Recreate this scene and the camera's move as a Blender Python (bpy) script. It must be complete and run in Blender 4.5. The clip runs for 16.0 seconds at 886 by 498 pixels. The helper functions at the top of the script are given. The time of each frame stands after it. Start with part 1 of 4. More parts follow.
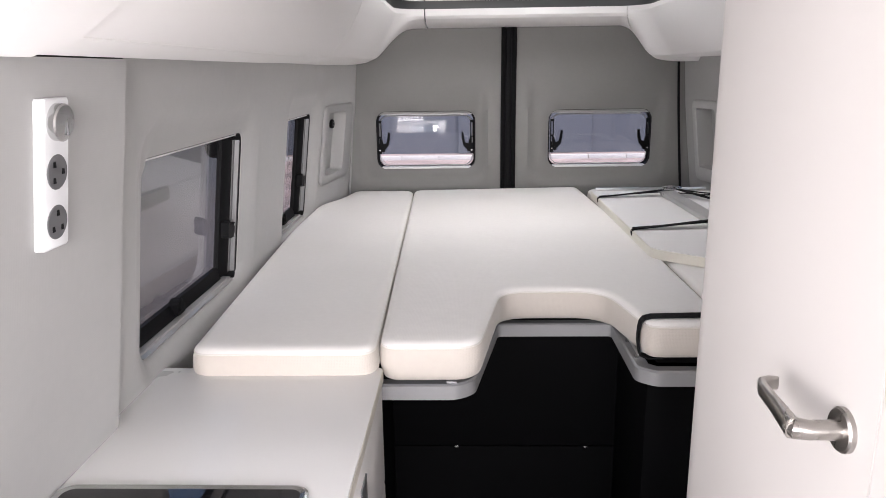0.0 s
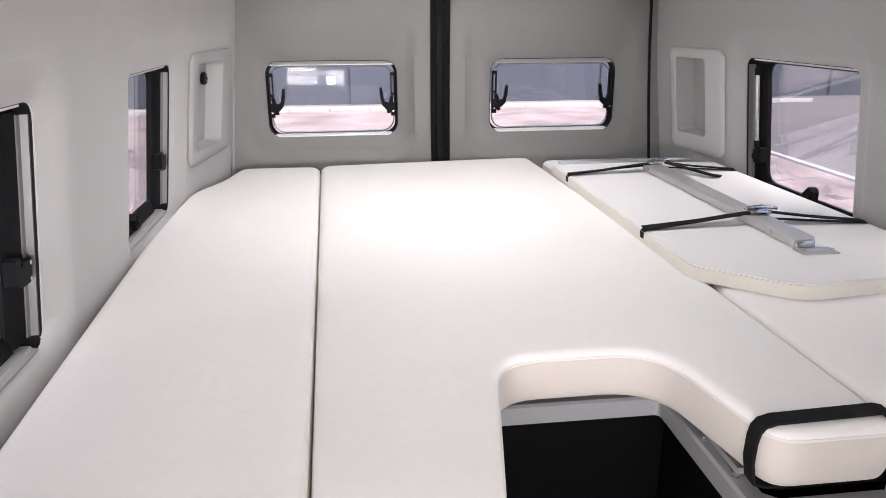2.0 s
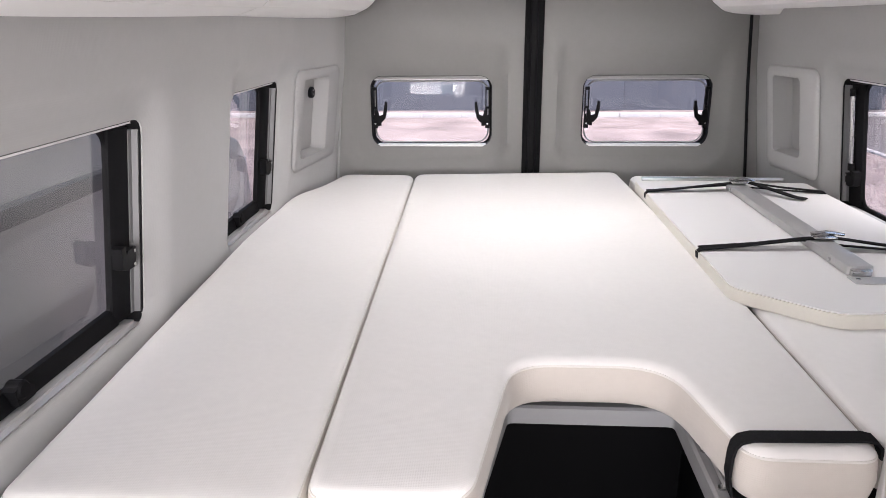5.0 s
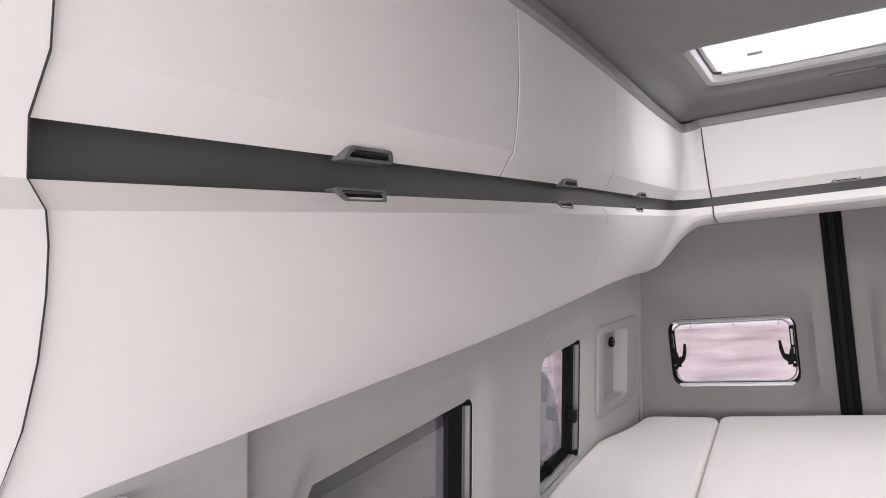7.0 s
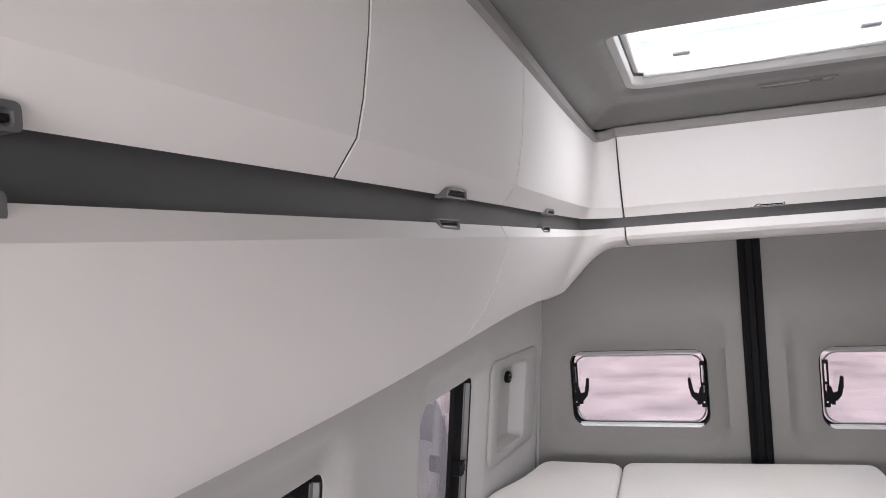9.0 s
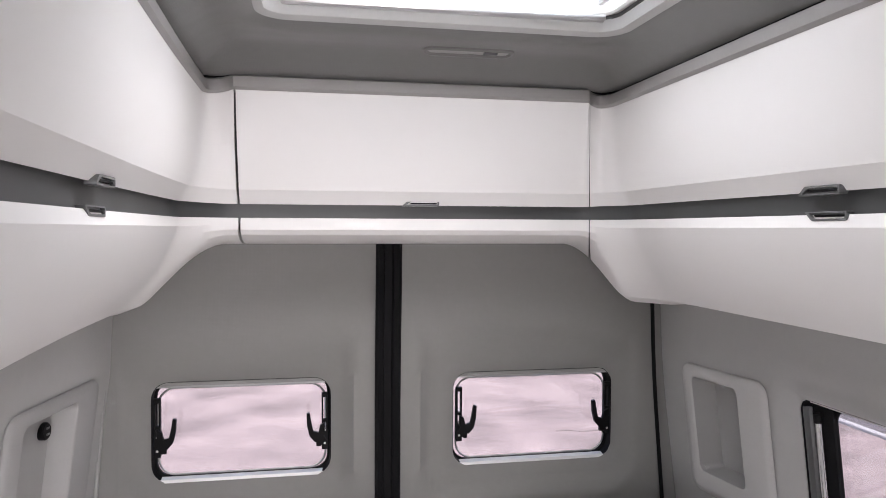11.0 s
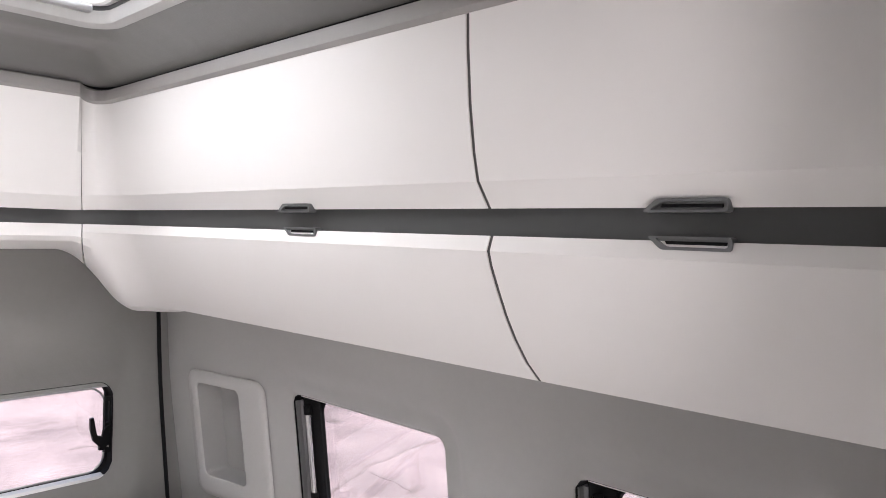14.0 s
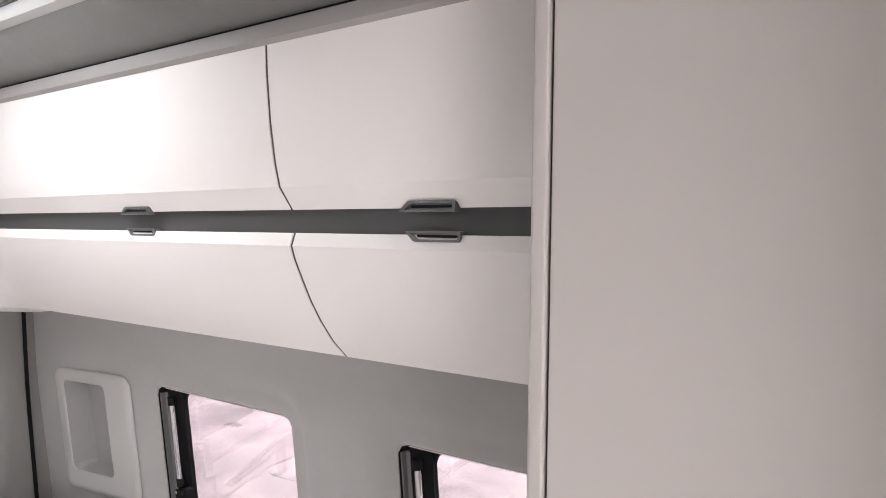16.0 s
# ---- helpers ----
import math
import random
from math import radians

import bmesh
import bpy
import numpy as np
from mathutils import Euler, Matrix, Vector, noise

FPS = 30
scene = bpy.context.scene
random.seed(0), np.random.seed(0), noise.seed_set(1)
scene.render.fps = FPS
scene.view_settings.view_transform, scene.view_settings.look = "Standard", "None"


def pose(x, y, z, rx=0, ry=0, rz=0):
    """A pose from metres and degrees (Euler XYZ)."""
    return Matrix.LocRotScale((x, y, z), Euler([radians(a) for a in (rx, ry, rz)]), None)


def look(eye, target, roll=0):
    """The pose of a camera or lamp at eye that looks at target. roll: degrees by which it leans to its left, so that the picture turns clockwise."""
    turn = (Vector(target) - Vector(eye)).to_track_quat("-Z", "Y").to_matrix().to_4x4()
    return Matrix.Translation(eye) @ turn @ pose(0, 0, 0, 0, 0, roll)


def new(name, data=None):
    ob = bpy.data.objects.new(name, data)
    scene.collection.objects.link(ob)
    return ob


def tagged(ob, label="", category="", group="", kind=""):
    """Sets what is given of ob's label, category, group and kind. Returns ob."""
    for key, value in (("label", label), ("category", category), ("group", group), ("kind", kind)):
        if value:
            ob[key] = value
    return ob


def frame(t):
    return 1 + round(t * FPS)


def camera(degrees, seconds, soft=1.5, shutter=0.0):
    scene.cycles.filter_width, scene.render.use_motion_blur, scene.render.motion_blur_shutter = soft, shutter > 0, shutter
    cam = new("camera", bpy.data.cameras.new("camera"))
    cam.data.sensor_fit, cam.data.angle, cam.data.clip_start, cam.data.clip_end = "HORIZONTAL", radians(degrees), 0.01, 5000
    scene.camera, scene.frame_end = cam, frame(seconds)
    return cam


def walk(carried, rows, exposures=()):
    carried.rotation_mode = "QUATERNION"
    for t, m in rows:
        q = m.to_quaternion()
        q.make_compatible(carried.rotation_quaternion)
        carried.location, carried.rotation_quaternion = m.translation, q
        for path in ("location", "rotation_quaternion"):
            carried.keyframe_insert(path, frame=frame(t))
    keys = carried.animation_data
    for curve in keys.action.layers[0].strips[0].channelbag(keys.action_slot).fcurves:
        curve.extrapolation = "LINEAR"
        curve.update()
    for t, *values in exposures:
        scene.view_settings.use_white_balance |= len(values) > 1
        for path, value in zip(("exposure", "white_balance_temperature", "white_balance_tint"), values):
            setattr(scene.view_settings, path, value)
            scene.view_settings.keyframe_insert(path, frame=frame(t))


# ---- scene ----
cam = camera(63.6, 16.0, soft=0.9)
PATH = [
    (0, (-0.243, 0.005, 1.509), (-0.304, 1.945, 1.025), -0.8),
    (0.5, (-0.282, 0.219, 1.503), (-0.300, 2.153, 0.993), -0.16),
    (1, (-0.277, 0.422, 1.481), (-0.259, 2.346, 0.935), 0.1),
    (1.5, (-0.292, 0.58, 1.488), (-0.242, 2.489, 0.895), 0.4),
    (2, (-0.361, 0.784, 1.475), (-0.126, 2.671, 0.854), -0.23),
    (2.5, (-0.425, 0.891, 1.477), (0.153, 2.698, 0.845), -0.5),
    (3, (-0.468, 0.948, 1.469), (0.34, 2.66, 0.824), -0.2),
    (5.3, (-0.167, 0.612, 1.535), (-0.464, 2.499, 0.944), -1.5),
    (5.5, (-0.161, 0.587, 1.548), (-0.562, 2.464, 0.988), -2.5),
    (6, (-0.139, 0.507, 1.63), (-0.866, 2.344, 1.319), -6.0),
    (6.2, (-0.103, 0.499, 1.665), (-0.925, 2.31, 1.45), -6.2),
    (6.5, (-0.107, 0.448, 1.684), (-0.983, 2.243, 1.586), -6.3),
    (7, (-0.108, 0.449, 1.699), (-1.018, 2.23, 1.713), -6.1),
    (7.5, (-0.109, 0.465, 1.704), (-1.013, 2.248, 1.742), -6.0),
    (8, (-0.133, 0.567, 1.716), (-0.985, 2.377, 1.753), -5.6),
    (8.2, (-0.149, 0.621, 1.72), (-0.968, 2.445, 1.752), -5.1),
    (10.3, (-0.246, 1.291, 1.736), (-0.373, 3.287, 1.691), -1.8),
    (10.5, (-0.249, 1.364, 1.734), (-0.239, 3.363, 1.685), -1.0),
    (11, (-0.252, 1.502, 1.745), (0.12, 3.466, 1.687), 0.2),
    (11.5, (-0.227, 1.551, 1.74), (0.419, 3.443, 1.686), 1.2),
    (12, (-0.218, 1.572, 1.751), (0.709, 3.343, 1.693), 1.5),
    (12.5, (-0.205, 1.561, 1.755), (0.928, 3.208, 1.699), 1.6),
    (13, (-0.189, 1.534, 1.767), (1.11, 3.054, 1.708), 1.5),
    (13.5, (-0.179, 1.508, 1.769), (1.219, 2.937, 1.715), 1.5),
    (14, (-0.182, 1.469, 1.771), (1.275, 2.839, 1.724), 1.5),
    (14.5, (-0.201, 1.4, 1.772), (1.293, 2.73, 1.734), 1.4),
    (15, (-0.217, 1.328, 1.772), (1.315, 2.613, 1.74), 1.1),
    (15.5, (-0.21, 1.275, 1.768), (1.355, 2.52, 1.741), 1.1),
    (16, (-0.211, 1.229, 1.769), (1.402, 2.411, 1.728), 0.8),
]
EXPOSURES = [(0.0, 1.15, 6500, 14.0), (0.5, 1.42, 6500, 15.0), (1.5, 1.57, 6500, 15.0), (2.0, 1.60, 6500, 15.0), (3.0, 1.55, 6500, 15.0), (5.5, 1.47, 6500, 15.0), (6.5, 1.10, 6500, 16.0), (7.0, 1.07, 6500, 16.0), (8.0, 1.07, 6500, 16.0), (10.5, 1.16, 6500, 16.0), (11.5, 1.16, 6500, 15.5), (14.0, 1.56, 6600, 15.5), (16.0, 1.74, 6700, 15.5)]
walk(cam, [(t, look(eye, target, roll)) for t, eye, target, roll in PATH], EXPOSURES)


# ---- light ----
world = bpy.data.worlds.new("sky")
scene.world = world
world.use_nodes = True
wn = world.node_tree
sky = wn.nodes.new("ShaderNodeTexSky")
sky.sky_type, sky.sun_disc = "NISHITA", False
sky.sun_elevation, sky.sun_rotation = radians(66), radians(153)
wn.links.new(sky.outputs["Color"], wn.nodes["Background"].inputs["Color"])
wn.nodes["Background"].inputs["Strength"].default_value = 0.15
sun_data = bpy.data.lights.new("sun", "SUN")
sun_data.energy, sun_data.angle, sun_data.color = 2.2, radians(70), (1.0, 0.95, 0.9)
sun = new("sun", sun_data)
sun.matrix_world = look((0, 0, 10), (-2.0, 4.0, 0))


def daylight(name, eye, target, w, h, power, tint=(1, 1, 1)):
    """Sky light that comes in through an opening."""
    data = bpy.data.lights.new(name, "AREA")
    data.shape, data.size, data.size_y, data.energy, data.color = "RECTANGLE", w, h, power, tint
    ob = new(name, data)
    ob.matrix_world = look(eye, target)
    return ob


daylight("skylight_daylight", (0.02, 2.61, 2.275), (0.02, 2.61, 0), 0.66, 0.52, 2.2, (1.0, 0.985, 0.965))
daylight("side_door_daylight", (-0.99, -0.1, 1.05), (0.5, 0.75, 1.0), 1.25, 1.6, 24, (1.0, 0.97, 0.96))
daylight("windscreen_daylight", (0.0, -2.28, 1.45), (0, 2, 1.35), 1.3, 0.8, 46, (1.0, 0.97, 0.96))
daylight("cab_window_daylight", (0.985, -1.6, 1.4), (-0.5, 0.6, 1.45), 0.95, 0.62, 22, (1.0, 0.97, 0.96))

# ---- materials ----


def material(name, color, rough=0.5, metal=0.0, vary=0.06, scale=6.0, bump=0.0, bump_scale=300.0, coat=0.0, fine=0.03, stretch=None):
    m = bpy.data.materials.new(name)
    m.use_nodes = True
    nt = m.node_tree
    p = nt.nodes["Principled BSDF"]
    p.inputs["Roughness"].default_value = rough
    p.inputs["Metallic"].default_value = metal
    p.inputs["Coat Weight"].default_value = coat
    tc = nt.nodes.new("ShaderNodeTexCoord")
    at = tc.outputs["Object"]
    if stretch:
        mp = nt.nodes.new("ShaderNodeMapping")
        mp.inputs["Scale"].default_value = stretch
        nt.links.new(at, mp.inputs["Vector"])
        at = mp.outputs["Vector"]
    big = nt.nodes.new("ShaderNodeTexNoise")
    big.inputs["Scale"].default_value, big.inputs["Detail"].default_value = scale, 4
    small = nt.nodes.new("ShaderNodeTexNoise")
    small.inputs["Scale"].default_value, small.inputs["Detail"].default_value = scale * 22, 3
    ramp = nt.nodes.new("ShaderNodeMapRange")
    ramp.inputs["To Min"].default_value, ramp.inputs["To Max"].default_value = 1 - vary, 1 + vary
    ramp2 = nt.nodes.new("ShaderNodeMapRange")
    ramp2.inputs["To Min"].default_value, ramp2.inputs["To Max"].default_value = 1 - fine, 1 + fine
    mul = nt.nodes.new("ShaderNodeMath")
    mul.operation = "MULTIPLY"
    tint = nt.nodes.new("ShaderNodeVectorMath")
    tint.operation = "SCALE"
    tint.inputs[0].default_value = color
    for n, r in ((big, ramp), (small, ramp2)):
        nt.links.new(at, n.inputs["Vector"])
        nt.links.new(n.outputs["Fac"], r.inputs["Value"])
    nt.links.new(ramp.outputs["Result"], mul.inputs[0])
    nt.links.new(ramp2.outputs["Result"], mul.inputs[1])
    nt.links.new(mul.outputs["Value"], tint.inputs["Scale"])
    nt.links.new(tint.outputs["Vector"], p.inputs["Base Color"])
    if rough > 0.05:
        rr = nt.nodes.new("ShaderNodeMapRange")
        rr.inputs["To Min"].default_value, rr.inputs["To Max"].default_value = max(rough - 0.06, 0), min(rough + 0.06, 1)
        nt.links.new(big.outputs["Fac"], rr.inputs["Value"])
        nt.links.new(rr.outputs["Result"], p.inputs["Roughness"])
    if bump:
        grain = nt.nodes.new("ShaderNodeTexNoise")
        grain.inputs["Scale"].default_value, grain.inputs["Detail"].default_value = bump_scale, 2
        b = nt.nodes.new("ShaderNodeBump")
        b.inputs["Strength"].default_value, b.inputs["Distance"].default_value = bump, 0.002
        nt.links.new(at, grain.inputs["Vector"])
        nt.links.new(grain.outputs["Fac"], b.inputs["Height"])
        nt.links.new(b.outputs["Normal"], p.inputs["Normal"])
    return m


def knit(name, color, cell=0.004, strength=0.35):
    """Knitted or woven cloth: a lattice of small raised stitches over soft waves."""
    m = material(name, color, 0.9, vary=0.035, scale=3.0)
    nt = m.node_tree
    p = nt.nodes["Principled BSDF"]
    p.inputs["Sheen Weight"].default_value = 0.25
    tc = nt.nodes["Texture Coordinate"]
    v = nt.nodes.new("ShaderNodeTexVoronoi")
    v.inputs["Scale"].default_value, v.inputs["Randomness"].default_value = 1 / cell, 0.15
    soft = nt.nodes.new("ShaderNodeTexNoise")
    soft.inputs["Scale"].default_value = 9
    b1, b2 = nt.nodes.new("ShaderNodeBump"), nt.nodes.new("ShaderNodeBump")
    b1.inputs["Strength"].default_value, b1.inputs["Distance"].default_value = strength, cell * 0.35
    b2.inputs["Strength"].default_value, b2.inputs["Distance"].default_value = 0.25, 0.012
    nt.links.new(tc.outputs["Object"], v.inputs["Vector"])
    nt.links.new(tc.outputs["Object"], soft.inputs["Vector"])
    nt.links.new(v.outputs["Distance"], b1.inputs["Height"])
    nt.links.new(soft.outputs["Fac"], b2.inputs["Height"])
    nt.links.new(b2.outputs["Normal"], b1.inputs["Normal"])
    nt.links.new(b1.outputs["Normal"], p.inputs["Normal"])
    return m


def glass(name, color, rough=0.0):
    m = bpy.data.materials.new(name)
    m.use_nodes = True
    p = m.node_tree.nodes["Principled BSDF"]
    p.inputs["Base Color"].default_value = (*color, 1)
    p.inputs["Transmission Weight"].default_value, p.inputs["Roughness"].default_value, p.inputs["IOR"].default_value = 1.0, rough, 1.45
    return m


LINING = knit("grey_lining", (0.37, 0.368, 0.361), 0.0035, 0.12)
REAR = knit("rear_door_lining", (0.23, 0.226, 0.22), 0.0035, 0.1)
PALE_MOULD = material("pale_grey_moulding", (0.46, 0.457, 0.448), 0.5, vary=0.03, bump=0.05, bump_scale=700)
MOULD = material("grey_moulding", (0.34, 0.338, 0.332), 0.55, vary=0.03, bump=0.05, bump_scale=700)
HEAD = knit("headliner", (0.165, 0.163, 0.16), 0.003, 0.2)
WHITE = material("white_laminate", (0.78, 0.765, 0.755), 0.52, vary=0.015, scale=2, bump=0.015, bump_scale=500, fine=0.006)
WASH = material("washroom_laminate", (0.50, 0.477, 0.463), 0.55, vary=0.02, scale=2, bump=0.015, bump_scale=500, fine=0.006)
CORNICE = material("cornice", (0.30, 0.29, 0.283), 0.5, vary=0.03)
BAND = material("dark_band", (0.06, 0.063, 0.065), 0.45, vary=0.08, scale=4, bump=0.03)
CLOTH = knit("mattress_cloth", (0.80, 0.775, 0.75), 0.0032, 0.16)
# same fabric as the cover; the shade on the sides is in this colour
SHADED_SIDE = knit("mattress_border", (0.58, 0.53, 0.48), 0.0032, 0.35)
PIPE = material("piping", (0.72, 0.69, 0.65), 0.8, vary=0.04)
COUNTER = material("counter_laminate", (0.80, 0.79, 0.785), 0.3, vary=0.015, fine=0.006, bump=0.01)
EDGE = material("board_edge", (0.72, 0.69, 0.62), 0.5, vary=0.03)
BLACKP = material("black_panel", (0.0025, 0.0025, 0.003), 0.75, vary=0.15, bump=0.05, bump_scale=200)
RUBBER = material("black_rubber", (0.008, 0.008, 0.009), 0.65, vary=0.1)
PLASTIC = material("black_plastic", (0.006, 0.006, 0.007), 0.55, vary=0.1)
STRAP = material("strap_webbing", (0.012, 0.012, 0.013), 0.85, vary=0.2, bump=0.4, bump_scale=600)
ALU = material("aluminium", (0.55, 0.55, 0.56), 0.3, 1.0, vary=0.05, stretch=(1, 0.2, 1))
FRAME = material("powder_coated_frame", (0.33, 0.33, 0.335), 0.45, 0.3, vary=0.05)
JAMB = material("grey_jamb", (0.22, 0.22, 0.225), 0.5, 0.6, vary=0.05)
RAIL = material("bright_rail", (0.80, 0.79, 0.78), 0.4, 0.2, vary=0.03)
LEGALU = material("anodised_aluminium", (0.56, 0.555, 0.55), 0.5, 0.75, vary=0.04, stretch=(1, 0.1, 1))
NICKEL = material("brushed_nickel", (0.42, 0.40, 0.38), 0.28, 1.0, vary=0.06, scale=10)
STEEL = material("steel", (0.6, 0.6, 0.6), 0.2, 1.0, vary=0.04)
HANDLE = material("grey_handle", (0.16, 0.165, 0.17), 0.35, 0.4, vary=0.05)
SOCKET = material("socket_grey", (0.12, 0.12, 0.125), 0.5, vary=0.05)
SEAM = material("joint_seal", (0.075, 0.073, 0.07), 0.7, vary=0.1)
PLATE = material("switch_plate", (0.72, 0.73, 0.74), 0.35, 0.0, vary=0.02)
FLOOR = material("vinyl_floor", (0.10, 0.09, 0.085), 0.5, vary=0.2, scale=8, bump=0.1)
LIP = material("skylight_lip", (0.45, 0.45, 0.445), 0.5, vary=0.03)
PANE = glass("acrylic_pane", (0.93, 0.92, 0.92))
DARKPANE = glass("tinted_pane", (0.72, 0.71, 0.71))
SKYPANE = glass("skylight_pane", (0.93, 0.97, 0.98), 0.25)
SKYFRAME = material("skylight_frame", (0.62, 0.74, 0.75), 0.35, vary=0.03)
HOBGLASS = material("hob_glass", (0.01, 0.01, 0.012), 0.05, vary=0.05, coat=0.5)
CONCRETE = material("concrete_yard", (0.34, 0.266, 0.248), 0.85, vary=0.75, scale=1.3, bump=0.3, bump_scale=30, fine=0.5)
KERB = material("kerb_stone", (0.55, 0.52, 0.50), 0.8, vary=0.15)
HALL = material("hall_cladding", (0.10, 0.105, 0.125), 0.6, vary=0.15, scale=0.4)
CHARCOAL = material("charcoal_paint", (0.30, 0.305, 0.30), 0.4, 0.15, vary=0.03, coat=0.5)
NAVY = material("navy_paint", (0.018, 0.025, 0.06), 0.2, 0.3, vary=0.05, coat=1.0)
CARGLASS = material("car_glass", (0.02, 0.022, 0.025), 0.05, vary=0.02)
TYRE = material("tyre", (0.02, 0.02, 0.02), 0.8, vary=0.1)
NUMBERPLATE = material("plate_white", (0.75, 0.75, 0.72), 0.4)
LAMPGLASS = material("lamp_glass", (0.7, 0.72, 0.75), 0.1, vary=0.1)

for m in (BLACKP, RUBBER, STRAP, PLASTIC):
    m.node_tree.nodes["Principled BSDF"].inputs["Specular IOR Level"].default_value = 0.12
BLACKP.node_tree.nodes["Principled BSDF"].inputs["Specular IOR Level"].default_value = 0.06

# ---- mesh tools ----


def part(name, bm, mat, parent=None, label="", smooth=True, sharp=35):
    """Links a bmesh as one mesh object, under a thing or a part."""
    bmesh.ops.recalc_face_normals(bm, faces=bm.faces)
    me = bpy.data.meshes.new(name)
    bm.to_mesh(me)
    bm.free()
    me.materials.append(mat)
    if smooth:
        me.shade_smooth()
        me.set_sharp_from_angle(angle=radians(sharp))
    ob = new(name, me)
    ob.parent = parent
    if label:
        ob["label"] = label
    return ob


def thing(name, label, category, group="", kind=""):
    return tagged(new(name), label, category, group, kind)


def box(x0, x1, y0, y1, z0, z1, bevel=0.0, seg=2, bm=None):
    bm = bm or bmesh.new()
    got = bmesh.ops.create_cube(bm, size=1.0)["verts"]
    for v in got:
        v.co = ((x0 + x1) / 2 + v.co.x * (x1 - x0), (y0 + y1) / 2 + v.co.y * (y1 - y0), (z0 + z1) / 2 + v.co.z * (z1 - z0))
    if bevel:
        bmesh.ops.bevel(bm, geom=list({e for v in got for e in v.link_edges}), offset=bevel, segments=seg, affect="EDGES", profile=0.5)
    return bm


def slab(outline, z0, z1, bevel=0.0, seg=3, bm=None):
    """A plate with the given outline in plan; its upper and lower rims are rounded."""
    bm = bm or bmesh.new()
    low = [bm.verts.new((x, y, z0)) for x, y in outline]
    top = [bm.verts.new((x, y, z1)) for x, y in outline]
    n = len(outline)
    rims = []
    sides = [bm.faces.new((low[i], low[(i + 1) % n], top[(i + 1) % n], top[i])) for i in range(n)]
    if not bevel:
        for row in (low, top):
            bmesh.ops.triangle_fill(bm, use_beauty=True, edges=[bm.edges.get((row[i], row[(i + 1) % n])) for i in range(n)])
    else:
        a, b = bm.faces.new(low), bm.faces.new(top)
        rims = list(a.edges) + list(b.edges)
        bmesh.ops.bevel(bm, geom=rims, offset=bevel, segments=seg, affect="EDGES", profile=0.5)
    return bm


def round_corners(pts, radii, seg=6):
    """The outline with each corner rounded."""
    out, n = [], len(pts)
    for i, p in enumerate(pts):
        r = radii[i] if isinstance(radii, (list, tuple)) else radii
        p, a, b = Vector(p), Vector(pts[i - 1]), Vector(pts[(i + 1) % n])
        if r <= 0:
            out.append(tuple(p))
            continue
        r = min(r, (a - p).length * 0.49, (b - p).length * 0.49)
        p0, p1 = p + (a - p).normalized() * r, p + (b - p).normalized() * r
        for k in range(seg + 1):
            t = k / seg
            out.append(tuple(p0 * (1 - t) ** 2 + p * 2 * t * (1 - t) + p1 * t * t))
    return out


def loft(loops, closed=True, caps=True, bm=None):
    """Skins rows of points. closed: each row is a ring."""
    bm = bm or bmesh.new()
    rows = [[bm.verts.new(p) for p in loop] for loop in loops]
    n = len(rows[0])
    for a, b in zip(rows, rows[1:]):
        for i in range(n if closed else n - 1):
            bm.faces.new((a[i], a[(i + 1) % n], b[(i + 1) % n], b[i]))
    if closed and caps:
        bm.faces.new(rows[0])
        bm.faces.new(rows[-1])
    return bm


def tube(path, r, n=10, bm=None):
    path = [Vector(p) for p in path]
    loops = []
    for i, p in enumerate(path):
        d = (path[min(i + 1, len(path) - 1)] - path[max(i - 1, 0)]).normalized()
        s = d.cross(Vector((0, 0, 1)) if abs(d.z) < 0.9 else Vector((1, 0, 0))).normalized()
        t = d.cross(s)
        rad = r[i] if isinstance(r, (list, tuple)) else r
        loops.append([p + rad * (math.cos(a) * s + math.sin(a) * t) for a in [2 * math.pi * k / n for k in range(n)]])
    return loft(loops, bm=bm)


def ribbon(path, width, thick, across, bm=None):
    """A flat band along a path; across: the direction of its width."""
    path, w = [Vector(p) for p in path], Vector(across).normalized() * width / 2
    loops = []
    for i, p in enumerate(path):
        d = (path[min(i + 1, len(path) - 1)] - path[max(i - 1, 0)]).normalized()
        up = d.cross(w).normalized() * thick / 2
        loops.append([p + w + up, p + w - up, p - w - up, p - w + up])
    return loft(loops, bm=bm)


def disc(centre, axis, r, depth, n=32, bm=None, bevel=0.0):
    c, a = Vector(centre), Vector(axis).normalized()
    s = a.cross(Vector((0, 0, 1)) if abs(a.z) < 0.9 else Vector((1, 0, 0))).normalized()
    t = a.cross(s)
    steps = [(r, 0), (r, depth - bevel), (r - bevel, depth)] if bevel else [(r, 0), (r, depth)]
    return loft([[c + a * h + q * (math.cos(2 * math.pi * k / n) * s + math.sin(2 * math.pi * k / n) * t) for k in range(n)] for q, h in steps], bm=bm)


def smooth(a, b, x):
    t = min(max((x - a) / (b - a), 0.0), 1.0)
    return t * t * (3 - 2 * t)


def sdf(u, v, rect):
    """Distance to a rounded rectangle (u0, u1, v0, v1, radius); inside is negative."""
    u0, u1, v0, v1, r = rect
    qx, qy = abs(u - (u0 + u1) / 2) - ((u1 - u0) / 2 - r), abs(v - (v0 + v1) / 2) - ((v1 - v0) / 2 - r)
    return math.hypot(max(qx, 0), max(qy, 0)) + min(max(qx, qy), 0) - r


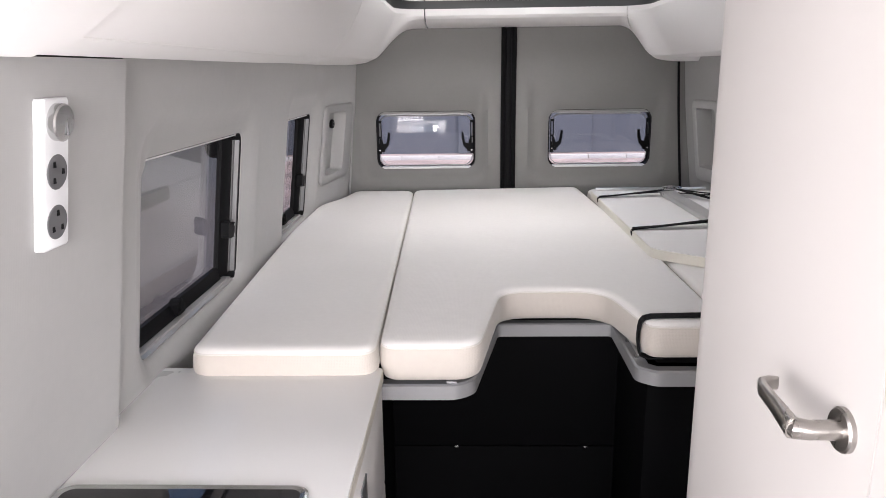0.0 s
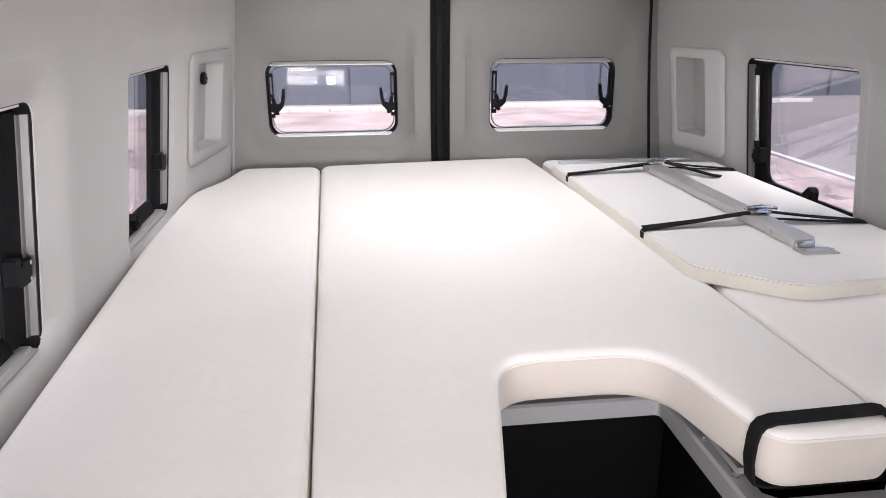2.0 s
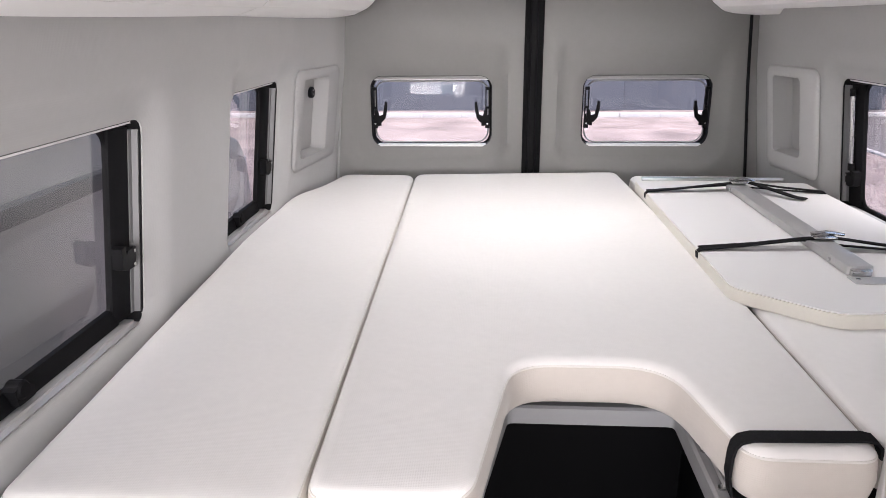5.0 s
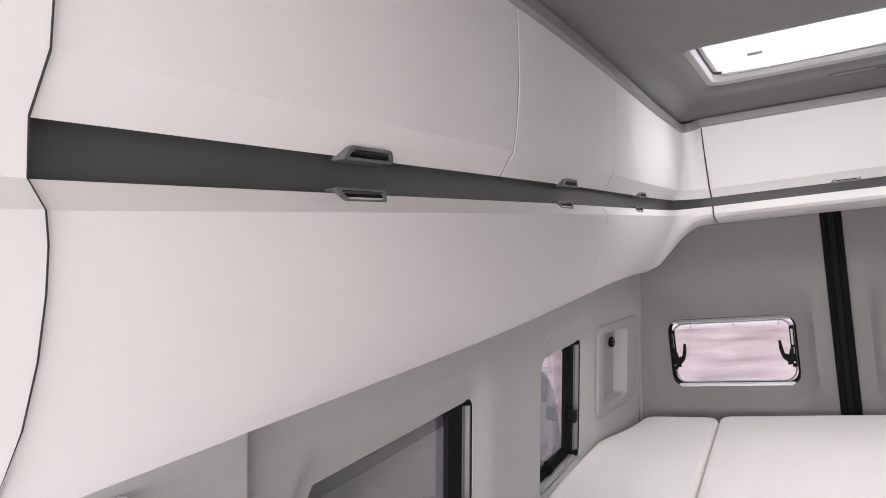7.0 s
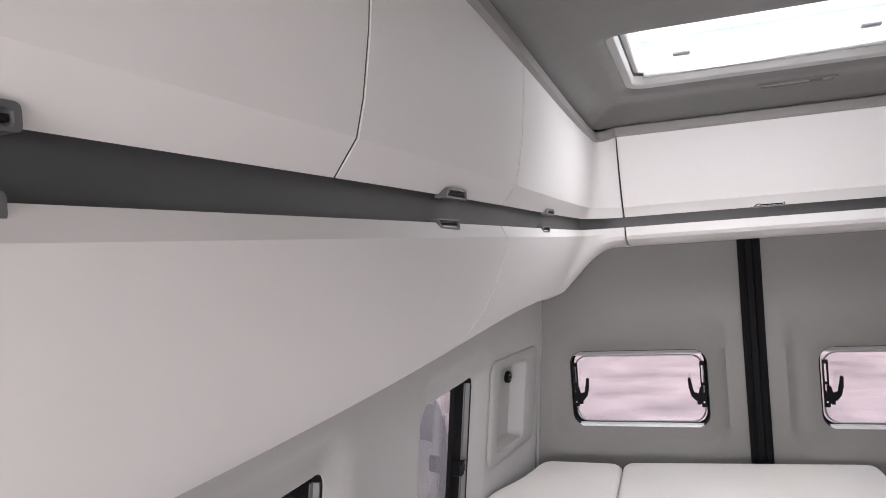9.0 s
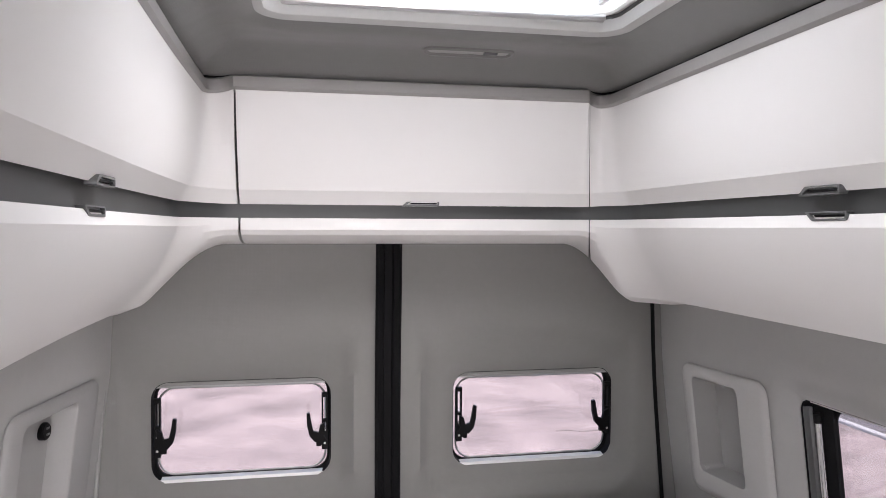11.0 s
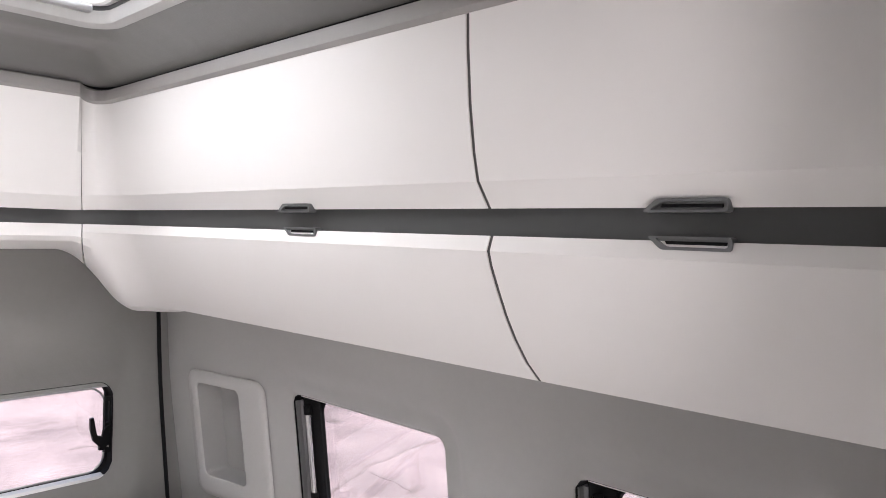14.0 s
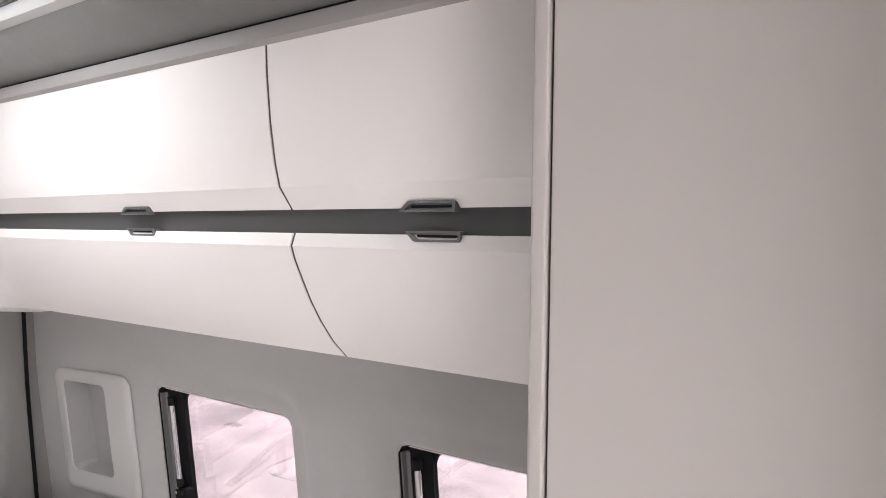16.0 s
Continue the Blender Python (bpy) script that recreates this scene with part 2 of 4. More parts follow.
def skin(place, us, vs, holes, thick, mat, name):
    """A lining with rounded openings that go through it: place(u, v, depth) gives a point of it."""
    pts = {(i, j): [u, v] for i, u in enumerate(us) for j, v in enumerate(vs)}
    cells = []
    for i in range(len(us) - 1):
        for j in range(len(vs) - 1):
            u, v = (us[i] + us[i + 1]) / 2, (vs[j] + vs[j + 1]) / 2
            if all(sdf(u, v, h) > 0 for h in holes):
                cells.append((i, j))
    count = {}
    for i, j in cells:
        for e in (((i, j), (i + 1, j)), ((i + 1, j), (i + 1, j + 1)), ((i, j + 1), (i + 1, j + 1)), ((i, j), (i, j + 1))):
            count[e] = count.get(e, 0) + 1
    rim = [e for e, c in count.items() if c == 1]
    step = max(us[1] - us[0], vs[1] - vs[0]) * 1.5
    for key in {k for e in rim for k in e}:
        for h in holes:
            for _ in range(3):
                u, v = pts[key]
                d = sdf(u, v, h)
                if abs(d) < step:
                    g = Vector(((sdf(u + 1e-4, v, h) - sdf(u - 1e-4, v, h)), (sdf(u, v + 1e-4, h) - sdf(u, v - 1e-4, h))))
                    if g.length > 0:
                        g.normalize()
                        pts[key] = [u - d * g.x, v - d * g.y]
    used = sorted({k for i, j in cells for k in ((i, j), (i + 1, j), (i, j + 1), (i + 1, j + 1))})
    at = {k: n for n, k in enumerate(used)}
    m = len(used)
    verts = [place(*pts[k], 0.0) for k in used] + [place(*pts[k], thick) for k in used]
    faces = []
    for i, j in cells:
        q = [at[i, j], at[i + 1, j], at[i + 1, j + 1], at[i, j + 1]]
        faces += [q, [a + m for a in reversed(q)]]
    faces += [[at[a], at[b], at[b] + m, at[a] + m] for a, b in rim]
    me = bpy.data.meshes.new(name)
    me.from_pydata(verts, [], faces)
    bm = bmesh.new()
    bm.from_mesh(me)
    bpy.data.meshes.remove(me)
    return tagged(part(name, bm, mat, sharp=50), kind="structure")


def ring_loop(rect, inset, n=10):
    """Points round a rounded rectangle, drawn in by inset."""
    u0, u1, v0, v1, r = rect
    u0, u1, v0, v1, r = u0 + inset, u1 - inset, v0 + inset, v1 - inset, max(r - inset, 0.004)
    out = []
    for cu, cv, a0 in ((u1 - r, v1 - r, 0), (u0 + r, v1 - r, 90), (u0 + r, v0 + r, 180), (u1 - r, v0 + r, 270)):
        for k in range(n + 1):
            a = radians(a0 + 90 * k / n)
            out.append((cu + r * math.cos(a), cv + r * math.sin(a)))
    return out


def ring(place, rect, steps, closed=True):
    """A rounded frame whose section is given by rows of (inset, depth)."""
    loops = [[place(u, v, d) for u, v in ring_loop(rect, i)] for i, d in steps]
    if closed:
        loops.append(loops[0])
    bm = loft(loops, caps=False)
    bmesh.ops.remove_doubles(bm, verts=bm.verts, dist=1e-6)
    return bm


def plate(place, rect, inset, d0, d1):
    return loft([[place(u, v, d) for u, v in ring_loop(rect, inset)] for d in (d0, d1)])


def steps(a, b, size):
    n = max(int(round((b - a) / size)), 1)
    return [a + (b - a) * k / n for k in range(n + 1)]


# ---- shell of the van ----
REAR_Y, CEILING = 3.52, 2.13
LEFT_WINDOWS = [(1.35, 1.995, 0.932, 1.352, 0.03), (2.475, 2.915, 0.932, 1.350, 0.03)]
RIGHT_WINDOWS = [(1.50, 2.155, 0.928, 1.345, 0.03), (2.47, 3.01, 0.932, 1.345, 0.03)]
REAR_WINDOWS = [(-0.678, -0.187, 1.034, 1.318, 0.05), (0.171, 0.674, 1.036, 1.318, 0.05)]


def wall_x(y, z, windows):
    x = 0.868 + 0.125 * (1.35 - z) * (1 if z < 1.35 else 0.8)
    x -= 0.055 * smooth(2.95, 3.45, y)
    near = min(sdf(y, z, (w[0] - 0.06, w[1] + 0.035, w[2] - 0.02, w[3] + 0.06, 0.08)) for w in windows)
    x += 0.021 * (1 - smooth(-0.018, 0.022, near))
    near = min(sdf(y, z, w) for w in windows)
    x += 0.012 * (1 - smooth(0.0, 0.014, near))
    return x


def left_wall(y, z, d):
    return (-(wall_x(y, z, LEFT_WINDOWS) - 0.042 + d), y, z)


def right_wall(y, z, d):
    return (wall_x(y, z, RIGHT_WINDOWS) + d, y, z)


def rear_wall(x, z, d):
    y = REAR_Y - 0.035 * smooth(1.2, 1.75, z)
    s = abs(x + 0.03)
    rim = sdf(s, z, (0.115, 0.735, 0.975, 1.60, 0.08))
    y += 0.04 * (1 - smooth(-0.012, 0.022, rim)) * (1 - smooth(1.30, 1.48, z))
    near = min(sdf(x, z, w) for w in REAR_WINDOWS)
    y += 0.012 * (1 - smooth(0.0, 0.03, near))
    return (x, y + d, z)


def ceiling_at(x, y, d):
    z = CEILING - 0.048 * max(smooth(0.39, 0.495, abs(x)), smooth(3.02, 3.15, y))
    rim = sdf(x, y, SKYLIGHT)
    z += 0.02 * (1 - smooth(0.0, 0.035, rim))
    return (x, y, z + d)


SKYLIGHT = (-0.335, 0.372, 2.33, 2.895, 0.05)
POCKET_LEFT, HOLE_LEFT = (2.985, 3.395, 1.035, 1.374, 0.04), (3.045, 3.275, 1.075, 1.342, 0.02)
POCKET_RIGHT, HOLE_RIGHT = (3.068, 3.385, 1.0, 1.366, 0.035), (3.165, 3.342, 1.062, 1.332, 0.018)
skin(left_wall, steps(1.10, 3.53, 0.02), steps(0.40, 1.64, 0.02), LEFT_WINDOWS + [HOLE_LEFT], 0.06, LINING, "wall_left")
skin(right_wall, steps(1.30, 3.53, 0.02), steps(0.40, 1.64, 0.02), RIGHT_WINDOWS + [HOLE_RIGHT], 0.06, LINING, "wall_right")
skin(ceiling_at, steps(-0.62, 0.62, 0.02), steps(0.3, 3.40, 0.02), [SKYLIGHT], 0.05, HEAD, "ceiling")

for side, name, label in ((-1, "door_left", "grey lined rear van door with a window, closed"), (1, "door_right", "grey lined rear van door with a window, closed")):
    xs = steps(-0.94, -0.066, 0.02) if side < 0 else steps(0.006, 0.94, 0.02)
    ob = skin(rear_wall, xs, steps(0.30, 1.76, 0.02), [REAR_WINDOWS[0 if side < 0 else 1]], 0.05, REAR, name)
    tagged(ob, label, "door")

# black seal post between the rear doors
post = thing("door_seal", "black rubber seal post between the two rear doors", "seal", kind="structure")
part("seal", loft([[(x, rear_wall(0.0, z, 0)[1] + dy, z) for x, dy in ((-0.066, 0.03), (-0.066, -0.014), (-0.058, -0.02), (-0.045, -0.012), (-0.040, 0.0), (-0.020, 0.0), (-0.015, -0.012), (-0.002, -0.02), (0.006, -0.014), (0.006, 0.03))] for z in steps(0.3, 1.74, 0.12)]), RUBBER, post)
for s in (-1, 1):
    e = thing("door_edge_seal", "thin black rubber seal along the rear door's outer edge" if s > 0 else "thin grey seal along the rear door's outer edge", "seal", kind="structure")
    part("seal", tube([(s * (0.812 - 0.085 * (z - 0.95)), REAR_Y - 0.012 - 0.035 * smooth(1.2, 1.75, z), z) for z in steps(0.4, 1.6, 0.1)], 0.006, 8), RUBBER if s > 0 else MOULD, e)

tagged(part("wall_front_right", box(0.92, 1.0, -1.0, 1.30, 0, 2.2), MOULD, smooth=False), kind="structure")
tagged(part("wall_cab_right_lower", box(0.92, 1.0, -2.4, -1.0, 0, 1.05), MOULD, smooth=False), kind="structure")
tagged(part("wall_cab_right_upper", box(0.92, 1.0, -2.4, -1.0, 1.75, 2.2), MOULD, smooth=False), kind="structure")
tagged(part("wall_front_left_upper", box(-1.0, -0.92, -0.78, 1.24, 1.9, 2.2), MOULD, smooth=False), kind="structure")
tagged(part("wall_front_left", box(-1.0, -0.92, 0.56, 1.24, 0, 1.9), MOULD, smooth=False), kind="structure")
tagged(part("wall_cab_left", box(-1.0, -0.92, -2.4, -0.78, 0, 2.2), MOULD, smooth=False), kind="structure")
tagged(part("wall_cab_lower", box(-0.92, 0.92, -2.4, -2.32, 0, 1.0), MOULD, smooth=False), kind="structure")
tagged(part("wall_cab_upper", box(-0.92, 0.92, -2.4, -2.32, 1.9, 2.2), MOULD, smooth=False), kind="structure")
tagged(part("ceiling_front", box(-1.0, 1.0, -2.4, 0.3, 2.14, 2.22), HEAD, smooth=False), kind="structure")
tagged(part("roof_left", box(-1.0, -0.62, 0.3, 3.55, 2.10, 2.22), HEAD, smooth=False), kind="structure")
tagged(part("roof_right", box(0.62, 1.0, 0.3, 3.55, 2.10, 2.22), HEAD, smooth=False), kind="structure")
tagged(part("roof_rear", box(-0.62, 0.62, 3.40, 3.62, 2.10, 2.2), HEAD, smooth=False), kind="structure")
tagged(part("wall_upper_rear", box(-1.0, 1.0, 3.54, 3.62, 1.74, 2.16), MOULD, smooth=False), kind="structure")
tagged(part("wall_upper_left", box(-1.0, -0.93, 1.24, 3.54, 1.64, 2.16), MOULD, smooth=False), kind="structure")
tagged(part("wall_upper_right", box(0.93, 1.0, 1.30, 3.54, 1.64, 2.16), MOULD, smooth=False), kind="structure")
tagged(part("wall_lower_left", box(-1.06, -0.99, 1.24, 3.56, 0, 0.46), BLACKP, smooth=False), kind="structure")
tagged(part("wall_lower_right", box(0.99, 1.06, 1.30, 3.56, 0, 0.46), BLACKP, smooth=False), kind="structure")
tagged(part("wall_lower_rear", box(-1.0, 1.0, 3.53, 3.60, 0, 0.32), BLACKP, smooth=False), kind="structure")
tagged(part("floor", box(-1.0, 1.0, -2.4, 3.6, -0.06, 0.0), FLOOR, smooth=False), kind="structure")

# flat wall panel beside the kitchen, which carries the sockets
panel = thing("wall_kitchen", "flat grey wall panel beside the kitchen worktop", "wall", kind="structure")


def panel_x(z):
    return -(0.772 + 0.143 * (1.53 - z))


part("panel", loft([[(panel_x(z), 0.57, z), (panel_x(z), 1.148, z), (panel_x(z) - 0.006, 1.156, z), (-0.93 - 0.1 * (z < 1), 1.156, z), (-0.99, 0.57, z)] for z in steps(0.5, 1.533, 0.1)]), LINING, panel)
# black strip added for the shaded gap between panel and lockers
part("top_seal", box(-0.93, panel_x(1.533) - 0.006, 0.57, 1.152, 1.534, 1.545), RUBBER, panel, "black strip standing in for the shaded gap above the panel", smooth=False)

# ---- overhead lockers ----
LINE_X, LINE_Y, CORNER = 0.50, 3.21, 0.09
UPPER = [(-0.023, 2.045), (-0.021, 2.0), (-0.014, 1.93), (-0.004, 1.87), (0.005, 1.836), (0.030, 1.803)]
UPPER_REAR = [(-0.075, 2.052), (-0.066, 2.0), (-0.046, 1.93), (-0.022, 1.87), (-0.008, 1.832), (0.020, 1.800)]
LOWER_SIDE = [(0.036, 1.768), (0.029, 1.748), (0.036, 1.728), (0.050, 1.700), (0.070, 1.662), (0.092, 1.628), (0.120, 1.593), (0.152, 1.563), (0.20, 1.546), (0.26, 1.540), (0.365, 1.536)]
LOWER_REAR = [(0.036, 1.768), (0.030, 1.752), (0.028, 1.740), (0.040, 1.728), (0.075, 1.716), (0.11, 1.710), (0.15, 1.706), (0.19, 1.704), (0.22, 1.703), (0.26, 1.702), (0.31, 1.702)]
CORNICE_LINE = [(0.02, 2.0465), (-0.0235, 2.0465), (-0.0255, 2.048), (-0.026, 2.056), (-0.0245, 2.066), (-0.015, 2.0685), (0.04, 2.0695)]
CORNICE_REAR = [(-0.03, 2.0535), (-0.0755, 2.0535), (-0.0775, 2.055), (-0.078, 2.062), (-0.0765, 2.0725), (-0.068, 2.075), (-0.01, 2.076)]


def line_at(side, y):
    """The lockers on the kitchen side stand a little further into the aisle towards the front."""
    return LINE_X if side > 0 else 0.470 + 0.030 * smooth(1.5, 3.0, y)


def straight(side, y0, y1):
    n = max(int(abs(y1 - y0) / 0.05), 2)
    out = []
    for k in range(n + 1):
        y = y0 + (y1 - y0) * k / n
        out.append((side * line_at(side, y), y, side, 0.0, 0.0))
    return out


def bend(side, a0=0, a1=90):
    c = (side * (LINE_X - CORNER), LINE_Y - CORNER)
    out = []
    for k in range(25):
        deg = a0 + (a1 - a0) * k / 24
        nx, ny = side * math.cos(radians(deg)), math.sin(radians(deg))
        out.append((c[0] + CORNER * nx, c[1] + CORNER * ny, nx, ny, smooth(22, 82, deg) if side < 0 else smooth(42, 80, deg)))
    return out


def across(x0, x1):
    return [(x0 + (x1 - x0) * k / 10, LINE_Y, 0.0, 1.0, 1.0) for k in range(11)]


def sweep(stations, line, thick=0.016, line_rear=None):
    """A curved door leaf: the line is its face, thick its depth."""
    loops = []
    for x, y, nx, ny, b in stations:
        face = [(d + (e - d) * b, z + (w - z) * b) for (d, z), (e, w) in zip(line, line_rear or line)]
        if nx > 0.9 and line_rear is LOWER_REAR:
            face = [(d, max(z, 1.553 + 0.01 * max(d - 0.16, 0.0))) for d, z in face]
        if nx < -0.9 and line_rear is LOWER_REAR:
            k = 1 - smooth(1.4, 2.9, y)
            w = 0.026 * k
            face = [(d, z - 0.016 * k * smooth(1.67, 1.585, z) if d < 0.22 else z + 0.006 * k) for d, z in face]
            face = [(d - w * math.sin(math.pi * min((1.765 - z) / 0.25, 1.0)) if z < 1.765 else d, z) for d, z in face]
        back = []
        for i, (d, z) in enumerate(face):
            q, p = face[min(i + 1, len(face) - 1)], face[max(i - 1, 0)]
            t = Vector((q[0] - p[0], q[1] - p[1])).normalized()
            back.append((d - t.y * thick, z + t.x * thick))
        loops.append([(x + nx * d, y + ny * d, z) for d, z in face + back[::-1]])
    return loft(loops)


def grip(parent, at, along, out, up):
    """A flush pull: a bevelled rim with a bar and a finger slot; up is +1 on upper leaves, -1 on lower ones."""
    a, o, c = Vector(along), Vector(out), Vector(at)

    def pt(s, h, d):
        return c + a * s + Vector((0, 0, 1)) * (h * up) + o * d

    shape = [(-0.046, -0.002), (0.044, -0.002), (0.044, 0.0125), (-0.032, 0.0125), (-0.046, 0.0)]
    outer = round_corners(shape, 0.004, 3)
    inner = [(s * 0.86 + 0.002, (h - 0.005) * 0.6 + 0.0045) for s, h in outer]
    loops = [[pt(s, h, d) for s, h in loop] for loop, d in ((outer, -0.012), (outer, 0.003), (inner, 0.003), (inner, -0.003))]
    rim = part("handle", loft(loops), HANDLE, parent, "dark grey flush pull handle", sharp=30)
    part("finger_bar", loft([[pt(s, h, d) for s, h in ((-0.028, 0.003), (0.038, 0.003), (0.038, 0.0065), (-0.026, 0.0065))] for d in (-0.004, 0.001)]), RUBBER, rim)
    return rim


def locker(label, leaf, pulls, along, out, low_leaf=None, low_pulls=()):
    """A locker with an upper leaf and, unless low_leaf is empty, a lower one; pulls are plan points along their rims."""
    top = thing("overhead_locker", label, "locker", "overhead lockers")
    o = Vector(out)
    u = part("upper_door", sweep(leaf, UPPER, line_rear=UPPER_REAR), WHITE, top, sharp=19)
    for x, y in pulls:
        grip(u, Vector((x, y, 1.800)) - o * 0.021, along, out, 1)
    if low_leaf:
        low = part("lower_door", sweep(low_leaf, LOWER_SIDE, line_rear=LOWER_REAR), WHITE, top, sharp=22)
        for x, y in low_pulls:
            grip(low, Vector((x, y, 1.771)) - o * 0.034, along, out, -1)
    return top


G = 0.0030
FRONT_PULL, MID_PULL, REAR_PULL = [(-line_at(-1, y), y) for y in (1.056, 1.745, 2.505)]
CORNER_LEFT = straight(-1, 2.058 + G, LINE_Y - CORNER)[:-1] + bend(-1)[:-1] + [(-0.41 - G, LINE_Y, 0, 1, 1)]
REAR_LEAF = across(-0.41 + G, 0.41)[:-1] + bend(1, 67.8, 90)[::-1]
CORNER_RIGHT = bend(1, 0, 66.6)[::-1][:-1] + straight(1, LINE_Y - CORNER, 2.058 + G)
LAST_RIGHT = straight(1, 2.058 - G, 1.40)
LEFT_IN, RIGHT_IN, REAR_IN = ((0, 1, 0), (1, 0, 0)), ((0, -1, 0), (-1, 0, 0)), ((1, 0, 0), (0, -1, 0))
locker("white curved overhead locker with a long lower door", straight(-1, 0.694, 1.425 - G), [FRONT_PULL], *LEFT_IN, straight(-1, 0.694, 2.058 - G), [FRONT_PULL, MID_PULL])
locker("white curved overhead locker with a flush pull", straight(-1, 1.425 + G, 2.058 - G), [MID_PULL], *LEFT_IN)
locker("white overhead locker that curves round the corner", CORNER_LEFT, [REAR_PULL], *LEFT_IN, CORNER_LEFT, [REAR_PULL])
locker("white overhead locker above the rear doors", REAR_LEAF, [(0.02, LINE_Y - 0.006)], *REAR_IN, REAR_LEAF)
locker("white overhead locker that curves round the corner", CORNER_RIGHT, [(LINE_X, 2.474)], *RIGHT_IN, CORNER_RIGHT, [(LINE_X, 2.474)])
locker("white curved overhead locker beside the washroom wall", LAST_RIGHT, [(LINE_X, 1.790)], *RIGHT_IN, LAST_RIGHT, [(LINE_X, 1.790)])

# dark strips added in the joints between neighbouring leaves, so the gaps read dark
for side, y, owner in ((-1, 1.425, 0), (-1, 2.058, 1), (1, 2.058, 4)):
    run = straight(side, y - G + 0.0004, y + G - 0.0004)
    own = [o for o in scene.objects if o.parent is None and o.name.startswith("overhead_locker")]
    own.sort(key=lambda o: o.name)
    part("edge_seal", sweep(run, [(d + 0.0016, z) for d, z in UPPER], 0.01, [(d + 0.0016, z) for d, z in UPPER_REAR]), SEAM, own[owner], "dark strip filling the gap between doors")
    if y > 2:
        part("edge_seal", sweep(run, [(d + 0.0016, z) for d, z in LOWER_SIDE], 0.01, LOWER_REAR), SEAM, own[owner], "dark strip filling the gap between doors")

whole = straight(-1, 0.694, LINE_Y - CORNER)[:-1] + bend(-1)[:-1] + across(-0.41, 0.41)[:-1] + bend(1)[::-1][:-1] + straight(1, LINE_Y - CORNER, 1.40)
b = part("trim_band", sweep(whole, [(0.045, 1.82), (0.045, 1.80), (0.045, 1.77), (0.045, 1.755)], 0.03), BAND)
tagged(b, "dark grey recessed band between the locker doors", "trim", kind="structure")
b = part("trim_cornice", sweep(whole, CORNICE_LINE, 0.006, CORNICE_REAR), CORNICE)
tagged(b, "light grey cornice along the top of the lockers", "trim", kind="structure")
# black strip added for the shadow in the gap above the cornice
b = part("trim_seal", sweep(whole, [(0.0, 2.096), (-0.006, 2.09), (-0.006, 2.08), (-0.006, 2.0672)], 0.02, [(-0.05, 2.098), (-0.056, 2.094), (-0.056, 2.086), (-0.056, 2.0752)]), RUBBER)
tagged(b, "black strip standing in for the shadow gap between cornice and headliner", "trim", kind="structure")
b = part("trim_carcass", sweep(whole, [(0.03, 2.07), (0.035, 1.95), (0.06, 1.83), (0.08, 1.80), (0.08, 1.70), (0.13, 1.62), (0.21, 1.575)], 0.01, [(-0.02, 2.07), (0.01, 1.95), (0.06, 1.83), (0.08, 1.80), (0.10, 1.74), (0.15, 1.73), (0.25, 1.725)]), BAND)
tagged(b, "dark carcass behind the locker doors", "trim", kind="structure")
rim = [(0.1545, 1.5615), (0.1565, 1.5605), (0.1585, 1.5595), (0.1605, 1.5588)]
b = part("trim_joint", sweep(straight(-1, 0.70, LINE_Y - CORNER), rim, 0.004, LOWER_REAR), WHITE)
tagged(b, "white joint strip under the lower locker doors", "trim", kind="structure")
# end panel of the left-hand lockers
end = thing("locker_end_panel", "white end panel closing the row of lockers", "panel")


def end_point(d, z):
    """The face of the first leaf, which the end panel follows."""
    if z > 1.77:
        return d, z
    z = z - 0.016 * smooth(1.67, 1.585, z) if d < 0.22 else z + 0.006
    return d - 0.026 * math.sin(math.pi * min((1.765 - z) / 0.25, 1.0)), z


face = [end_point(d, z) for d, z in UPPER + LOWER_SIDE]
front = line_at(-1, 0.65)
part("panel", loft([[(-front - d + 0.004, y, z - (0.003 if d > 0.1 else 0)) for d, z in [(0.0, 2.09)] + face + [(0.45, 1.548), (0.45, 2.09)]] for y in (0.58, 0.708)]), WHITE, end, sharp=30)
part("edge_strip", loft([[(-front - d + 0.001, y, z - (0.001 if d > 0.1 else 0)) for d, z in [(0.0, 2.09)] + face + [(0.45, 1.55), (0.45, 2.09)]] for y in (0.7081, 0.7115)]), SEAM, end, "dark joint strip", sharp=30)

# ---- windows ----


